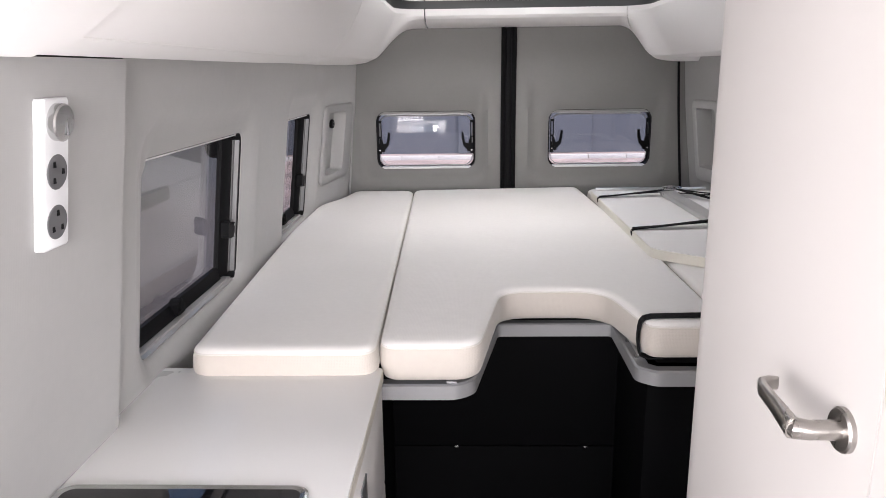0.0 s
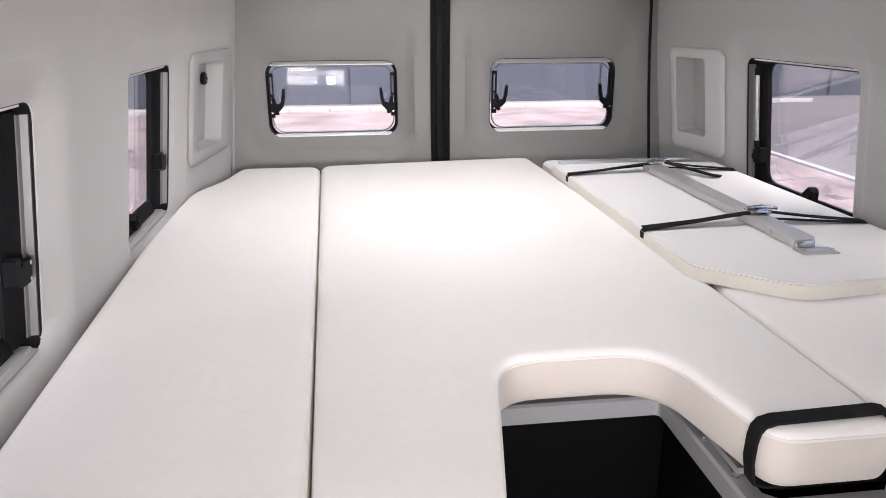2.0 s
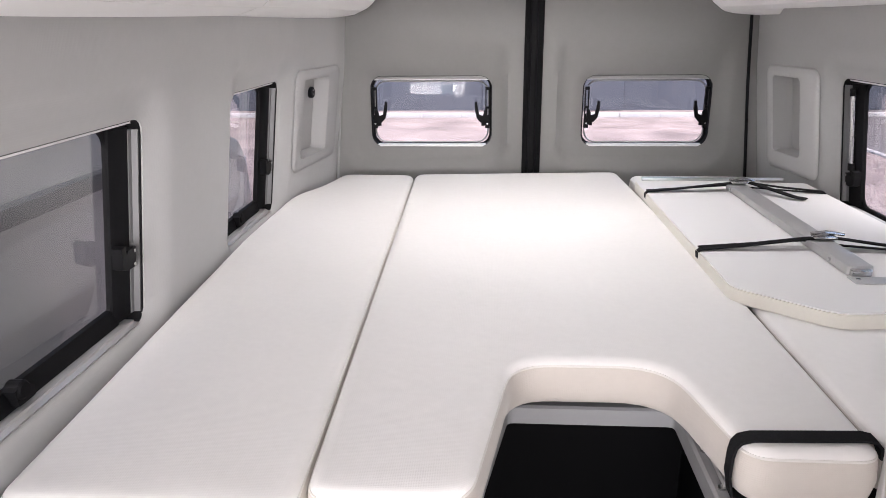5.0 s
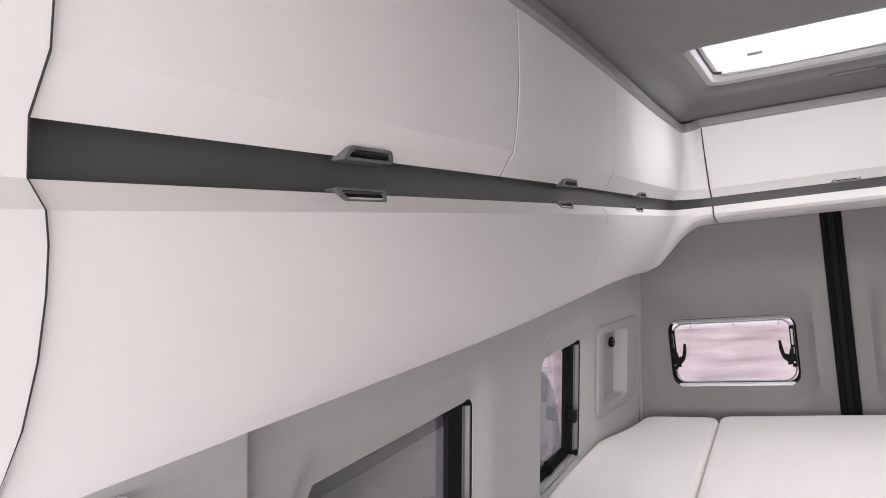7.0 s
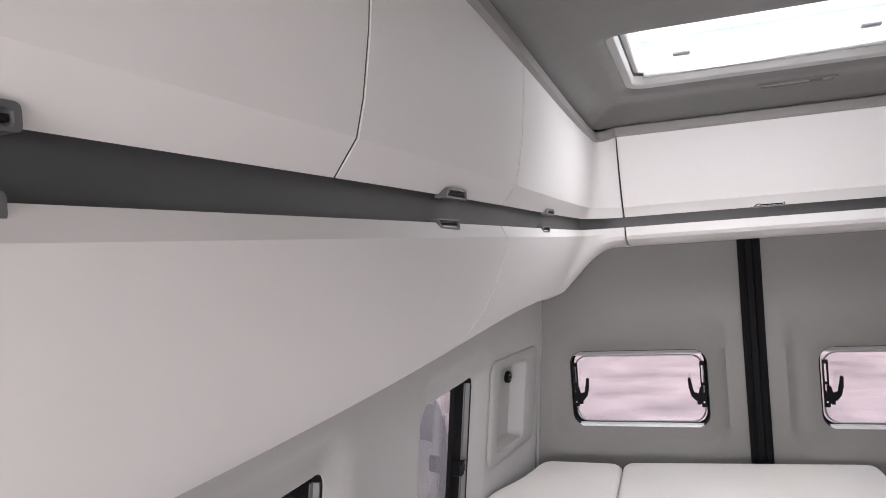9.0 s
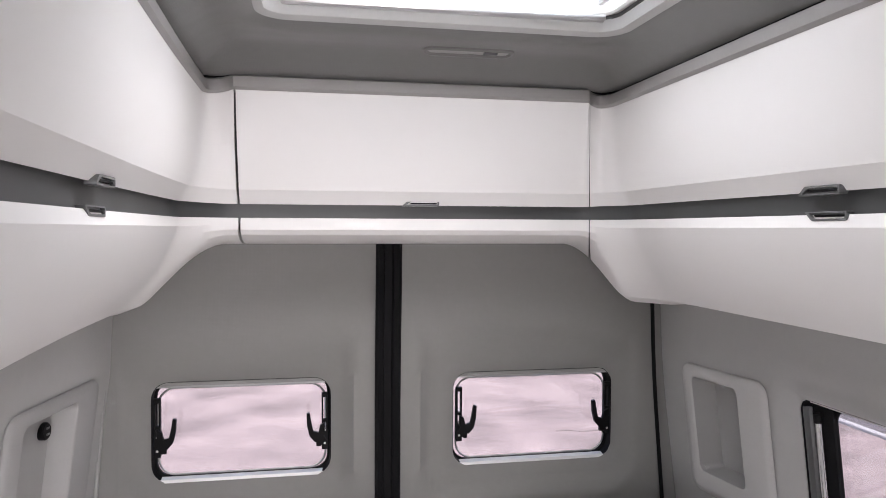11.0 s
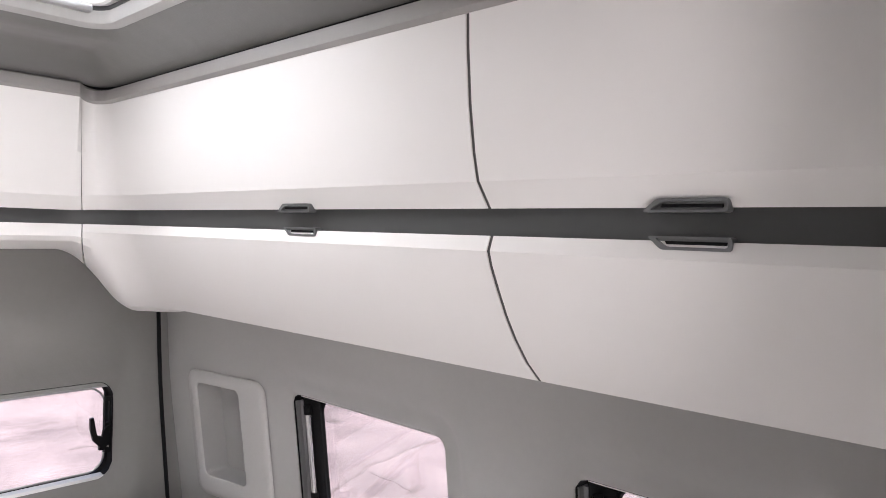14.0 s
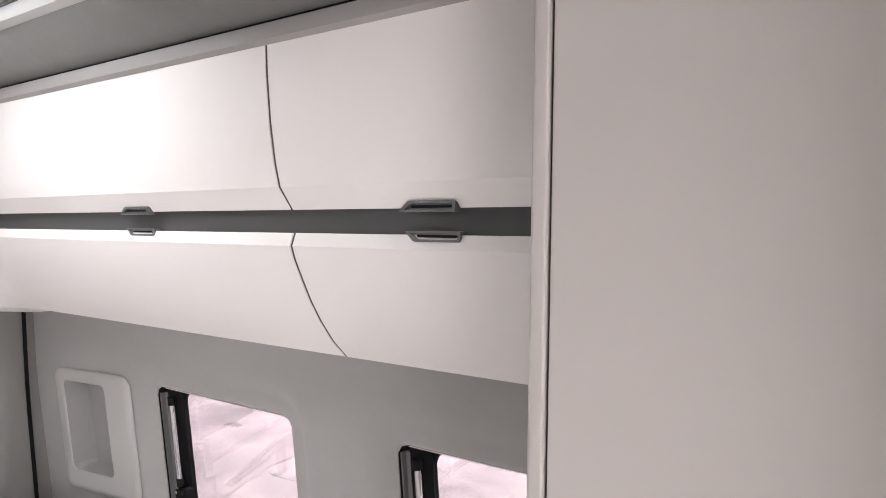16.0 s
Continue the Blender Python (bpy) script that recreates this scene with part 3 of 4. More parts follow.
def stay(place, parent, u, v0, v1, flip):
    """Black window stay: a slotted bar with a hooked lever and a screwed foot."""
    bm = bmesh.new()
    for a in (-0.0065, 0.0065):
        loft([[place(u + a + w, v, d) for w, d in ((-0.0022, 0.006), (0.0022, 0.006), (0.0022, -0.008), (-0.0022, -0.008))] for v in steps(v0, v1, 0.04)], bm=bm)
    for c0, c1 in ((v0 - 0.006, v0 + 0.05), (v0 + 0.072, v0 + 0.08), (v1 - 0.012, v1)):
        loft([[place(u + w, v, d) for w, d in ((-0.0085, 0.006), (0.0085, 0.006), (0.0085, -0.009), (-0.0085, -0.009))] for v in (c0, c1)], bm=bm)
    bar = part("stay", bm, PLASTIC, parent, "black plastic window stay")
    lever = [(a * 1.25, c * 1.2) for a, c in [(0.0, 0.010), (0.010, -0.006), (0.022, -0.010), (0.034, 0.004), (0.040, 0.030), (0.041, 0.058), (0.034, 0.060), (0.030, 0.036), (0.026, 0.016), (0.014, 0.012), (0.010, 0.030), (0.0, 0.036)]]
    part("lever", loft([[place(u + flip * a, v0 + 0.03 + c, d) for a, c in lever] for d in (-0.006, -0.018)]), PLASTIC, bar)
    foot = [(-0.004, 0.0), (0.012, -0.018), (0.024, -0.018), (0.024, 0.004), (0.006, 0.02)]
    part("foot", loft([[place(u + flip * a, v0 + 0.022 + c, d) for a, c in foot] for d in (0.0, -0.012)]), PLASTIC, bar)
    for c in (0.012, 0.05):
        p0, p1 = Vector(place(u, v0 + c, -0.008)), Vector(place(u, v0 + c, -0.012))
        part("screw", disc(p0, p1 - p0, 0.0035, 0.002, 10), STEEL, bar)


def rear_window(k):
    rect = REAR_WINDOWS[k]
    w = thing(f"window_{k + 1}", "hinged acrylic window in the rear door with black stays", "window", kind="structure")
    part("seal", ring(rear_wall, rect, [(-0.001, 0.003), (0.002, 0.003), (0.003, 0.032), (0.009, 0.035), (0.010, 0.045), (-0.001, 0.045)]), RUBBER, w, "black rubber window seal")
    pane = part("pane", plate(rear_wall, rect, 0.004, 0.038, 0.042), PANE, w)
    pane.visible_shadow = False
    u0, u1, v0, v1, _ = rect
    part("blind_rail", loft([[rear_wall(u, v, d) for v, d in ((v1 - 0.003, 0.006), (v1 - 0.014, 0.008), (v1 - 0.016, 0.030), (v1 - 0.003, 0.030))] for u in (u0 + 0.014, u1 - 0.014)]), MOULD, w, "pale roller blind rail")
    part("rail_edge", loft([[rear_wall(u, v, d) for v, d in ((v1 - 0.0142, 0.006), (v1 - 0.018, 0.006), (v1 - 0.018, 0.012), (v1 - 0.0142, 0.012))] for u in (u0 + 0.012, u1 - 0.012)]), ALU, w)
    part("window_sill", loft([[rear_wall(u, v, d) for v, d in ((v0 + 0.001, 0.003), (v0 + 0.009, 0.003), (v0 + 0.011, 0.026), (v0 + 0.001, 0.026))] for u in (u0 + 0.014, u1 - 0.014)]), RAIL, w, "bright aluminium sill rail")
    inner = (u0 + 0.012, u1 - 0.012, v0 + 0.012, v1 - 0.02, 0.05)
    part("pane_rim", ring(rear_wall, inner, [(0.0, 0.030), (0.003, 0.027), (0.006, 0.030), (0.003, 0.036)]), LEGALU, w, "moulded rim of the acrylic pane")
    stay(rear_wall, w, u0 + 0.018, v0 + 0.082, v1 - 0.045, 1)
    stay(rear_wall, w, u1 - 0.018, v0 + 0.082, v1 - 0.045, -1)


def side_window(place, rect, k, label, strut):
    w = thing(f"window_{k}", label, "window", kind="structure")
    u0, u1, v0, v1, _ = rect
    part("seal", ring(place, rect, [(-0.001, 0.003), (0.002, 0.003), (0.004, 0.040), (0.014, 0.044), (0.016, 0.055), (-0.001, 0.055)]), RUBBER, w, "black rubber window seal")
    part("inner_frame", ring(place, (u0, u1 - 0.05, v0 + 0.006, v1, 0.05), [(0.004, 0.046), (0.006, 0.042), (0.012, 0.042), (0.014, 0.048), (0.004, 0.048)]), PLASTIC, w, "black inner frame")
    for d in (0.050,) if k < 5 else (0.050, 0.064):
        pane = part("pane", plate(place, rect, 0.006, d, d + 0.003), DARKPANE if k < 5 else PANE, w)
        pane.visible_shadow = False
    # metal jamb and black post at the rearward edge
    part("jamb", loft([[place(u, v, d) for u, d in ((u1 - 0.003, 0.006), (u1 - 0.007, 0.006), (u1 - 0.008, 0.018), (u1 - 0.016, 0.020), (u1 - 0.016, 0.04), (u1 - 0.002, 0.04))] for v in steps(v0 + 0.022, v1 - 0.022, 0.06)]), JAMB, w, "grey metal jamb")
    part("post", loft([[place(u, v, d) for u, d in ((u1 - 0.014, 0.022), (u1 - 0.05, 0.026), (u1 - 0.062, 0.036), (u1 - 0.062, 0.049), (u1 - 0.014, 0.049))] for v in steps(v0 + 0.016, v1 - 0.016, 0.06)]), PLASTIC, w, "black plastic window post")
    part("sill_rail", loft([[place(u, v, d) for v, d in ((v0 + 0.001, 0.0), (v0 + 0.004, 0.0), (v0 + 0.005, 0.012), (v0 + 0.009, 0.014), (v0 + 0.009, 0.036), (v0 + 0.001, 0.036))] for u in steps(u0 + 0.022, u1 - 0.022, 0.1)]), LEGALU, w, "aluminium sill rail")
    if k < 5:
        part("lower_frame", loft([[place(u, v, d) for v, d in ((v0 + 0.009, 0.030), (v0 + 0.030, 0.034), (v0 + 0.044, 0.040), (v0 + 0.046, 0.049), (v0 + 0.009, 0.049))] for u in steps(u0 + 0.02, u1 - 0.05, 0.1)]), PLASTIC, w, "black lower window frame")
    part("head_rail", loft([[place(u, v, d) for v, d in ((v1 - 0.001, 0.012), (v1 - 0.008, 0.012), (v1 - 0.010, 0.034), (v1 - 0.001, 0.034))] for u in steps(u0 + 0.022, u1 - 0.022, 0.1)]), RAIL, w, "aluminium head rail")
    if strut:
        s = part("strut", tube([place(u1 - 0.040, v, 0.014) for v in (v0 + 0.15, v1 - 0.05)], 0.008, 12), STEEL, w, "bright metal strut")
        part("strut_end", tube([place(u1 - 0.040, v, 0.014) for v in (v1 - 0.052, v1 - 0.03)], 0.010, 12), PLASTIC, s)
        part("strut_foot", tube([place(u1 - 0.040, v, 0.014) for v in (v0 + 0.13, v0 + 0.152)], 0.010, 12), PLASTIC, s)
    latch_v = v0 + (0.10 if strut else 0.15)
    a = part("latch", loft([[place(u1 - 0.03 - s, latch_v + c, d) for s, c in ((0, -0.02), (0.03, -0.02), (0.05, -0.012), (0.055, 0.03), (0.042, 0.034), (0.036, 0.012), (0.03, 0.02), (0, 0.02))] for d in (0.024, 0.002)]), PLASTIC, w, "black latch")
    for c in (-0.014, 0.014):
        p0, p1 = Vector(place(u1 - 0.036, latch_v + c, 0.002)), Vector(place(u1 - 0.036, latch_v + c, -0.001))
        part("screw", disc(p0, p1 - p0, 0.004, 0.0015, 10), STEEL, a)
    mid = u0 + (u1 - u0) * 0.42
    p0, p1 = Vector(place(mid, v0 + 0.040, 0.042)), Vector(place(mid, v0 + 0.040, 0.0))
    kn = part("knob", disc(p0, p1 - p0, 0.016, 0.026, 20, bevel=0.004), PLASTIC, w, "black locking knob")
    part("knob_foot", loft([[place(mid + s, v0 + 0.045 + c, d) for s, c in ((-0.012, -0.03), (0.03, -0.03), (0.03, -0.012), (0.0, 0.012), (-0.02, 0.0))] for d in (0.02, 0.042)]), PLASTIC, kn)


rear_window(0)
rear_window(1)
side_window(left_wall, LEFT_WINDOWS[0], 3, "large tinted side window with black frame and latches", False)
side_window(left_wall, LEFT_WINDOWS[1], 4, "narrow tinted side window with black frame and latches", False)
side_window(right_wall, RIGHT_WINDOWS[0], 5, "side window with black post, strut and latch", True)
side_window(right_wall, RIGHT_WINDOWS[1], 6, "side window with black post, strut and latch", True)

# skylight
s = thing("window_7", "large framed skylight in the ceiling", "skylight", kind="structure")
part("frame", ring(ceiling_at, SKYLIGHT, [(-0.014, 0.002), (-0.012, -0.004), (-0.004, -0.006), (0.004, -0.003), (0.008, 0.006), (0.008, 0.02), (-0.014, 0.02)]), LIP, s, "grey rolled skylight surround")
part("slot", ring(ceiling_at, SKYLIGHT, [(0.006, 0.02), (0.010, 0.02), (0.010, 0.028), (0.006, 0.028)]), BAND, s, "black slot for the blind")
part("rail", ring(ceiling_at, SKYLIGHT, [(0.006, 0.028), (0.020, 0.026), (0.024, 0.030), (0.024, 0.050), (0.006, 0.050)]), RAIL, s, "pale aluminium blind rail")
part("liner", ring(ceiling_at, SKYLIGHT, [(0.012, 0.050), (0.016, 0.050), (0.030, 0.108), (0.034, 0.112), (0.012, 0.112)]), SKYFRAME, s, "pale moulded skylight liner")
pane = part("pane", plate(ceiling_at, SKYLIGHT, 0.02, 0.11, 0.118), SKYPANE, s, "milky double-skin dome pane")
pane.visible_shadow = False
for x in (-0.2, 0.24):
    part("catch", box(x - 0.022, x + 0.022, 2.842, 2.864, 2.205, 2.213, 0.003), HANDLE, s)
part("slide_rail", box(0.318, 0.328, 2.40, 2.86, 2.19, 2.20, 0.002), ALU, s)
part("blind_bar", box(-0.30, 0.335, 2.855, 2.874, 2.160, 2.174, 0.004), ALU, s, "aluminium blind bar")

# ceiling lamp, switched off
lamp = thing("ceiling_lamp", "small oval grey ceiling lamp, switched off, beside the skylight", "lamp")
LAMP = (-0.005, 0.19, 3.005, 3.045, 0.02)
part("rim", ring(ceiling_at, LAMP, [(-0.004, 0.004), (-0.003, -0.004), (0.003, -0.006), (0.007, -0.003), (0.008, 0.004)]), HEAD, lamp)
part("lens", plate(ceiling_at, LAMP, 0.007, 0.004, -0.002), MOULD, lamp)
part("switch", box(0.125, 0.155, 3.018, 3.032, 2.122, 2.128, 0.002), SOCKET, lamp)

# ---- moulded pockets beside the rear doors ----


def pocket(place, label, rect, hole, rim=MOULD, slope=0.35, depth=0.040):
    w = thing("wall_pocket", label, "storage pocket", "moulded wall pockets")
    u0, u1, v0, v1, _ = hole
    floor_rect = (u0 + slope * (u1 - u0), u1 - 0.006, v0 + 0.008, v1 - 0.008, 0.012)
    rows = [(ring_loop(rect, 0.008, 12), 0.008), (ring_loop(rect, 0.006, 12), -0.003), (ring_loop(rect, 0.0, 12), -0.005), (ring_loop(rect, 0.001, 12), -0.009), (ring_loop(rect, 0.006, 12), -0.0135), (ring_loop(rect, 0.02, 12), -0.015)]
    rows += [(ring_loop(hole, i, 12), d) for i, d in ((-0.003, -0.015), (-0.001, -0.0146), (0.001, -0.012))]
    part("frame", loft([[place(u, v, d) for u, v in loop] for loop, d in rows], caps=False), rim, w, sharp=40)
    deep = [(ring_loop(hole, 0.001, 12), -0.012), (ring_loop(hole, 0.003, 12), 0.004), (ring_loop(floor_rect, 0.0, 12), depth)]
    bm = loft([[place(u, v, d) for u, v in loop] for loop, d in deep], caps=False)
    bm.verts.ensure_lookup_table()
    bm.faces.new([bm.verts[k] for k in range(len(bm.verts) - len(rows[0][0]), len(bm.verts))])
    part("recess", bm, MOULD, w, sharp=25)
    return w


w = pocket(left_wall, "grey moulded wall pocket with a round usb socket", POCKET_LEFT, HOLE_LEFT)
c = Vector(left_wall(3.238, 1.285, 0.036))
u = part("usb_socket", disc(c - Vector((0.01, 0, 0)), (1, -0.15, 0), 0.020, 0.018, 28, bevel=0.003), PLASTIC, w, "round black usb socket")
for dz in (-0.007, 0.007):
    part("port", box(c.x + 0.007, c.x + 0.010, c.y - 0.007, c.y + 0.006, c.z + dz - 0.002, c.z + dz + 0.002), SOCKET, u)
pocket(right_wall, "pale grey moulded wall pocket with an empty recess", POCKET_RIGHT, HOLE_RIGHT, PALE_MOULD, 0.2, 0.056)

# ---- bed ----
TOP, BASE = 0.957, 0.868


def mattress(name, label, outline, radii, top, base, dip=0.0):
    m = thing(name, label, "mattress", "bed mattresses")
    pts = round_corners(outline, radii, 7)
    h = top - base

    def inset(d):
        out, n = [], len(pts)
        for i in range(n):
            a, p, q = Vector(pts[i - 1]), Vector(pts[i]), Vector(pts[(i + 1) % n])
            t = (q - a).normalized()
            out.append(p + Vector((-t.y, t.x)) * (d + 0.0025 * noise.noise((p.x * 9, p.y * 9, top * 3 + len(pts)))))
        return out

    border = [(0.014, 0.0), (0.005, 0.006), (0.001, 0.016), (-0.004, h * 0.45), (-0.002, h * 0.75), (0.001, h - 0.013)]
    crown = [(0.001, h - 0.013), (0.003, h - 0.0085), (0.007, h - 0.0045), (0.013, h - 0.0016), (0.022, h)]
    part("border", loft([[(p.x, p.y, base + z) for p in inset(d)] for d, z in border], caps=False), SHADED_SIDE, m, "cream woven border, coloured darker for the shade on the sides", sharp=70)
    top_skin = loft([[(p.x, p.y, base + z) for p in inset(d)] for d, z in crown], caps=False)
    bmesh.ops.triangle_fill(top_skin, use_beauty=True, edges=[e for e in top_skin.edges if e.is_boundary and e.verts[0].co.z > base + h - 0.001])
    part("cover", top_skin, CLOTH, m, sharp=70)
    ringp = inset(0.002)
    part("piping", tube([(p.x, p.y, base + h - 0.0125) for p in ringp + ringp[:1]], 0.0024, 6), PIPE, m)
    return m


# outlines run anticlockwise, seen from above
mattress("mattress", "white fabric mattress section along the wall, front part of the bed", [(-0.815, 1.372), (-0.429, 1.372), (-0.488, 3.385), (-0.765, 3.395), (-0.80, 3.20), (-0.872, 3.02), (-0.872, 2.5)], [0.045, 0.045, 0.05, 0.05, 0.08, 0.08, 0.05], TOP, BASE)
mattress("mattress", "white fabric mattress section with a notch at its foot", [(-0.424, 1.405), (-0.215, 1.405), (-0.148, 1.795), (0.118, 1.795), (0.166, 1.525), (0.349, 1.525), (0.349, 2.2), (0.303, 3.46), (-0.483, 3.40)], [0.045, 0.055, 0.075, 0.09, 0.037, 0.037, 0.05, 0.05, 0.05], TOP, BASE)
mattress("mattress", "white fabric mattress section under the stowed table", [(0.355, 1.553), (0.86, 1.553), (0.87, 2.9), (0.82, 3.15), (0.80, 3.39), (0.340, 3.40), (0.356, 2.2)], [0.045, 0.045, 0.1, 0.08, 0.05, 0.05, 0.05], TOP - 0.002, BASE)

strap = thing("mattress_strap", "black elastic strap round the mattress end", "strap")
part("webbing", ribbon([(0.21, 1.560, 0.862), (0.176, 1.560, 0.862), (0.159, 1.560, 0.868), (0.153, 1.560, 0.90), (0.154, 1.560, 0.932), (0.157, 1.560, 0.947), (0.164, 1.560, 0.956), (0.180, 1.560, 0.9605), (0.26, 1.562, 0.9615), (0.335, 1.566, 0.961), (0.350, 1.567, 0.957), (0.358, 1.568, 0.949), (0.361, 1.568, 0.930)], 0.026, 0.004, (0.05, 1, 0)), STRAP, strap)


base = thing("bed_base", "grey metal bed frame with dark slatted boards", "bed frame")
BAR = [(-0.52, 1.445), (-0.262, 1.445), (-0.222, 1.475), (-0.155, 1.83), (0.150, 1.83), (0.148, 1.545), (0.186, 1.513), (0.351, 1.513)]
bars = round_corners(BAR, [0, 0.02, 0.02, 0.012, 0.012, 0.015, 0.015, 0], 3)


def bar_run(run, w, z0, z1):
    loops, n = [], len(run)
    for i, p in enumerate(run):
        p, a, q = Vector(p), Vector(run[max(i - 1, 0)]), Vector(run[min(i + 1, n - 1)])
        t = (q - a).normalized()
        s = Vector((-t.y, t.x)) * w
        loops.append([(p.x, p.y, z0), (p.x - s.x * 0.0, p.y - s.y * 0.0, z1 - 0.004), (p.x + s.x * 0.15, p.y + s.y * 0.15, z1), (p.x + s.x, p.y + s.y, z1), (p.x + s.x, p.y + s.y, z0)])
    return loft(loops)


part("front_bar", bar_run(bars, 0.032, 0.808, 0.844), FRAME, base, "grey painted steel bar bent round the notch")
part("board", slab([(-0.42, 1.47), (-0.25, 1.47), (-0.17, 1.86), (0.19, 1.86), (0.20, 1.56), (0.84, 1.56), (0.84, 3.38), (-0.80, 3.38), (-0.80, 1.50)], 0.846, 0.866), BLACKP, base, "black bed board", smooth=False)
for x, y in ((0.163, 1.60), (0.164, 1.70), (0.165, 1.78)):
    part("bolt", disc((x, y, 0.844), (0, 0, 1), 0.006, 0.004, 14), STEEL, base)
part("hinge_arm", ribbon([(0.176, 1.60, 0.852), (0.178, 1.74, 0.852)], 0.022, 0.010, (1, 0, 0)), LEGALU, base, "silver hinge arm")
part("hinge_plate", box(-0.285, -0.262, 1.452, 1.47, 0.843, 0.849, 0.002), FRAME, base)

under = thing("under_bed_cupboard", "black storage front with a flap under the bed", "storage")
part("upper_panel", box(-0.55, 0.42, 1.87, 1.885, 0.460, 0.842, 0.002), BLACKP, under)
part("flap", box(-0.55, 0.42, 1.87, 1.885, 0.0, 0.456, 0.002), BLACKP, under)
for x in (-0.27, 0.10):
    part("catch", box(x - 0.006, x + 0.006, 1.864, 1.871, 0.455, 0.461, 0.001), STEEL, under)
part("side_panel", box(0.18, 0.42, 1.56, 1.87, 0.0, 0.806, 0.003), BLACKP, under)
part("side_panel", box(-0.86, -0.45, 1.46, 1.87, 0.0, 0.806, 0.003), BLACKP, under)

# ---- stowed table ----
table = thing("table_top", "white table leaf lying stowed on the mattress", "table")
TZ = 0.970
leaf = round_corners([(0.296, 2.080), (0.456, 1.936), (0.678, 1.962), (0.870, 2.203), (0.868, 3.11), (0.296, 3.14)], [0.03, 0.04, 0.035, 0.03, 0.02, 0.02], 6)
part("leaf_board", slab(leaf, TZ - 0.0145, TZ + 0.014, 0.003, 2), EDGE, table, "cream edged board")
part("laminate", slab([((x - 0.58) * 0.986 + 0.58, (y - 2.55) * 0.992 + 2.55) for x, y in leaf], TZ + 0.0135, TZ + 0.0165), WHITE, table)
leg = part("folding_leg", box(0.565, 0.622, 2.16, 3.0, TZ + 0.018, TZ + 0.040, 0.004), LEGALU, table, "silver folding table leg")
part("leg_end", box(0.572, 0.615, 2.148, 2.165, TZ + 0.018, TZ + 0.034, 0.003), STEEL, leg)
part("foot_plate", box(0.562, 0.645, 2.105, 2.148, TZ + 0.017, TZ + 0.020, 0.001), LEGALU, leg)
for x in (0.575, 0.64):
    part("screw", disc((x, 2.125, TZ + 0.021), (0, 0, 1), 0.005, 0.002, 12), STEEL, leg)
for y in (2.24, 2.95):
    part("rivet", disc((0.565, y, TZ + 0.029), (-1, 0, 0), 0.005, 0.003, 12), STEEL, leg)
part("wall_rail", box(0.32, 0.80, 3.128, 3.145, TZ + 0.017, TZ + 0.028, 0.002), ALU, table, "aluminium hanging rail")
for y0, y1, tail in ((2.955, 2.99, True), (2.335, 2.36, False)):
    st = thing("tie_strap", "black strap with a metal buckle tied over the table", "strap", "table straps")
    zt, zl = TZ + 0.019, TZ + 0.043
    path = [(0.318, y0, TZ - 0.016), (0.298, y0, TZ - 0.01), (0.296, y0, TZ + 0.012), (0.304, y0, zt + 0.001), (0.42, y0 + 0.01, zt + 0.010), (0.56, y0 + 0.02, zl), (0.63, y1, zl), (0.74, y1 - 0.008, zt + 0.010), (0.86, y1 - 0.03, zt + 0.002), (0.868, y1 - 0.03, TZ - 0.01)]
    part("webbing", ribbon(path, 0.022, 0.003, (0, 1, 0)), STRAP, st)
    part("webbing_return", ribbon([(0.304, y0 + 0.02, zt), (0.56, y0 + 0.045, zl - 0.012), (0.63, y1 - 0.02, zl - 0.012), (0.86, y1 - 0.045, zt)], 0.012, 0.003, (0, 1, 0)), STRAP, st)
    buckle = part("buckle", box(0.57, 0.625, y0 + 0.005, y0 + 0.038, zl + 0.002, zl + 0.008, 0.002), STEEL, st, "bright metal buckle")
    part("buckle_bar", tube([(0.565, y0 + 0.02, zl + 0.012), (0.60, y0 + 0.015, zl + 0.018), (0.645, y0 + 0.02, zl + 0.010)], 0.004, 10), STEEL, buckle)
    if tail:
        part("loose_end", ribbon([(0.63, y0 + 0.015, zl + 0.004), (0.69, y0 - 0.04, zt + 0.015), (0.735, y0 - 0.095, zt + 0.006), (0.765, y0 - 0.10, zt + 0.002)], 0.03, 0.003, (0.6, 0.8, 0)), STRAP, st)

for ob in [o for o in scene.objects if o.parent is None and o.name.split(".")[0] in ("table_top", "tie_strap")]:
    ob.location = (0.017, 0.012, 0.0)

# ---- kitchen unit ----
kit = thing("kitchen_unit", "white kitchen unit with drawers beside the bed", "cabinet")
part("carcass", box(-0.90, -0.436, -0.1, 1.405, 0.02, 0.872, 0.003), WHITE, kit)
for z0, z1 in ((0.64, 0.866), (0.35, 0.634), (0.06, 0.344)):
    for y0, y1 in ((0.80, 1.400), (0.15, 0.794)):
        d = part("drawer_front", box(-0.437, -0.421, y0, y1, z0, z1, 0.003), WHITE, kit)
        part("push_button", box(-0.423, -0.4185, (y0 + y1) / 2 - 0.03, (y0 + y1) / 2 + 0.03, z1 - 0.11, z1 - 0.045, 0.001), HANDLE, d, "dark recessed pull")
work = thing("worktop", "white laminate worktop on the kitchen unit", "worktop")
part("top", slab(round_corners([(-0.905, -0.1), (-0.418, -0.1), (-0.418, 1.412), (-0.905, 1.412)], [0, 0, 0.012, 0], 4), 0.873, 0.90, 0.003, 2), COUNTER, work)
part("edging", box(-0.4185, -0.4165, -0.098, 1.400, 0.875, 0.898, 0.0008), EDGE, work, "cream edging strip")
hob = thing("sink_unit", "black glass sink lid with a steel rim in the worktop", "sink")


def flat(u, v, d):
    return (u, v, 0.90 + d)


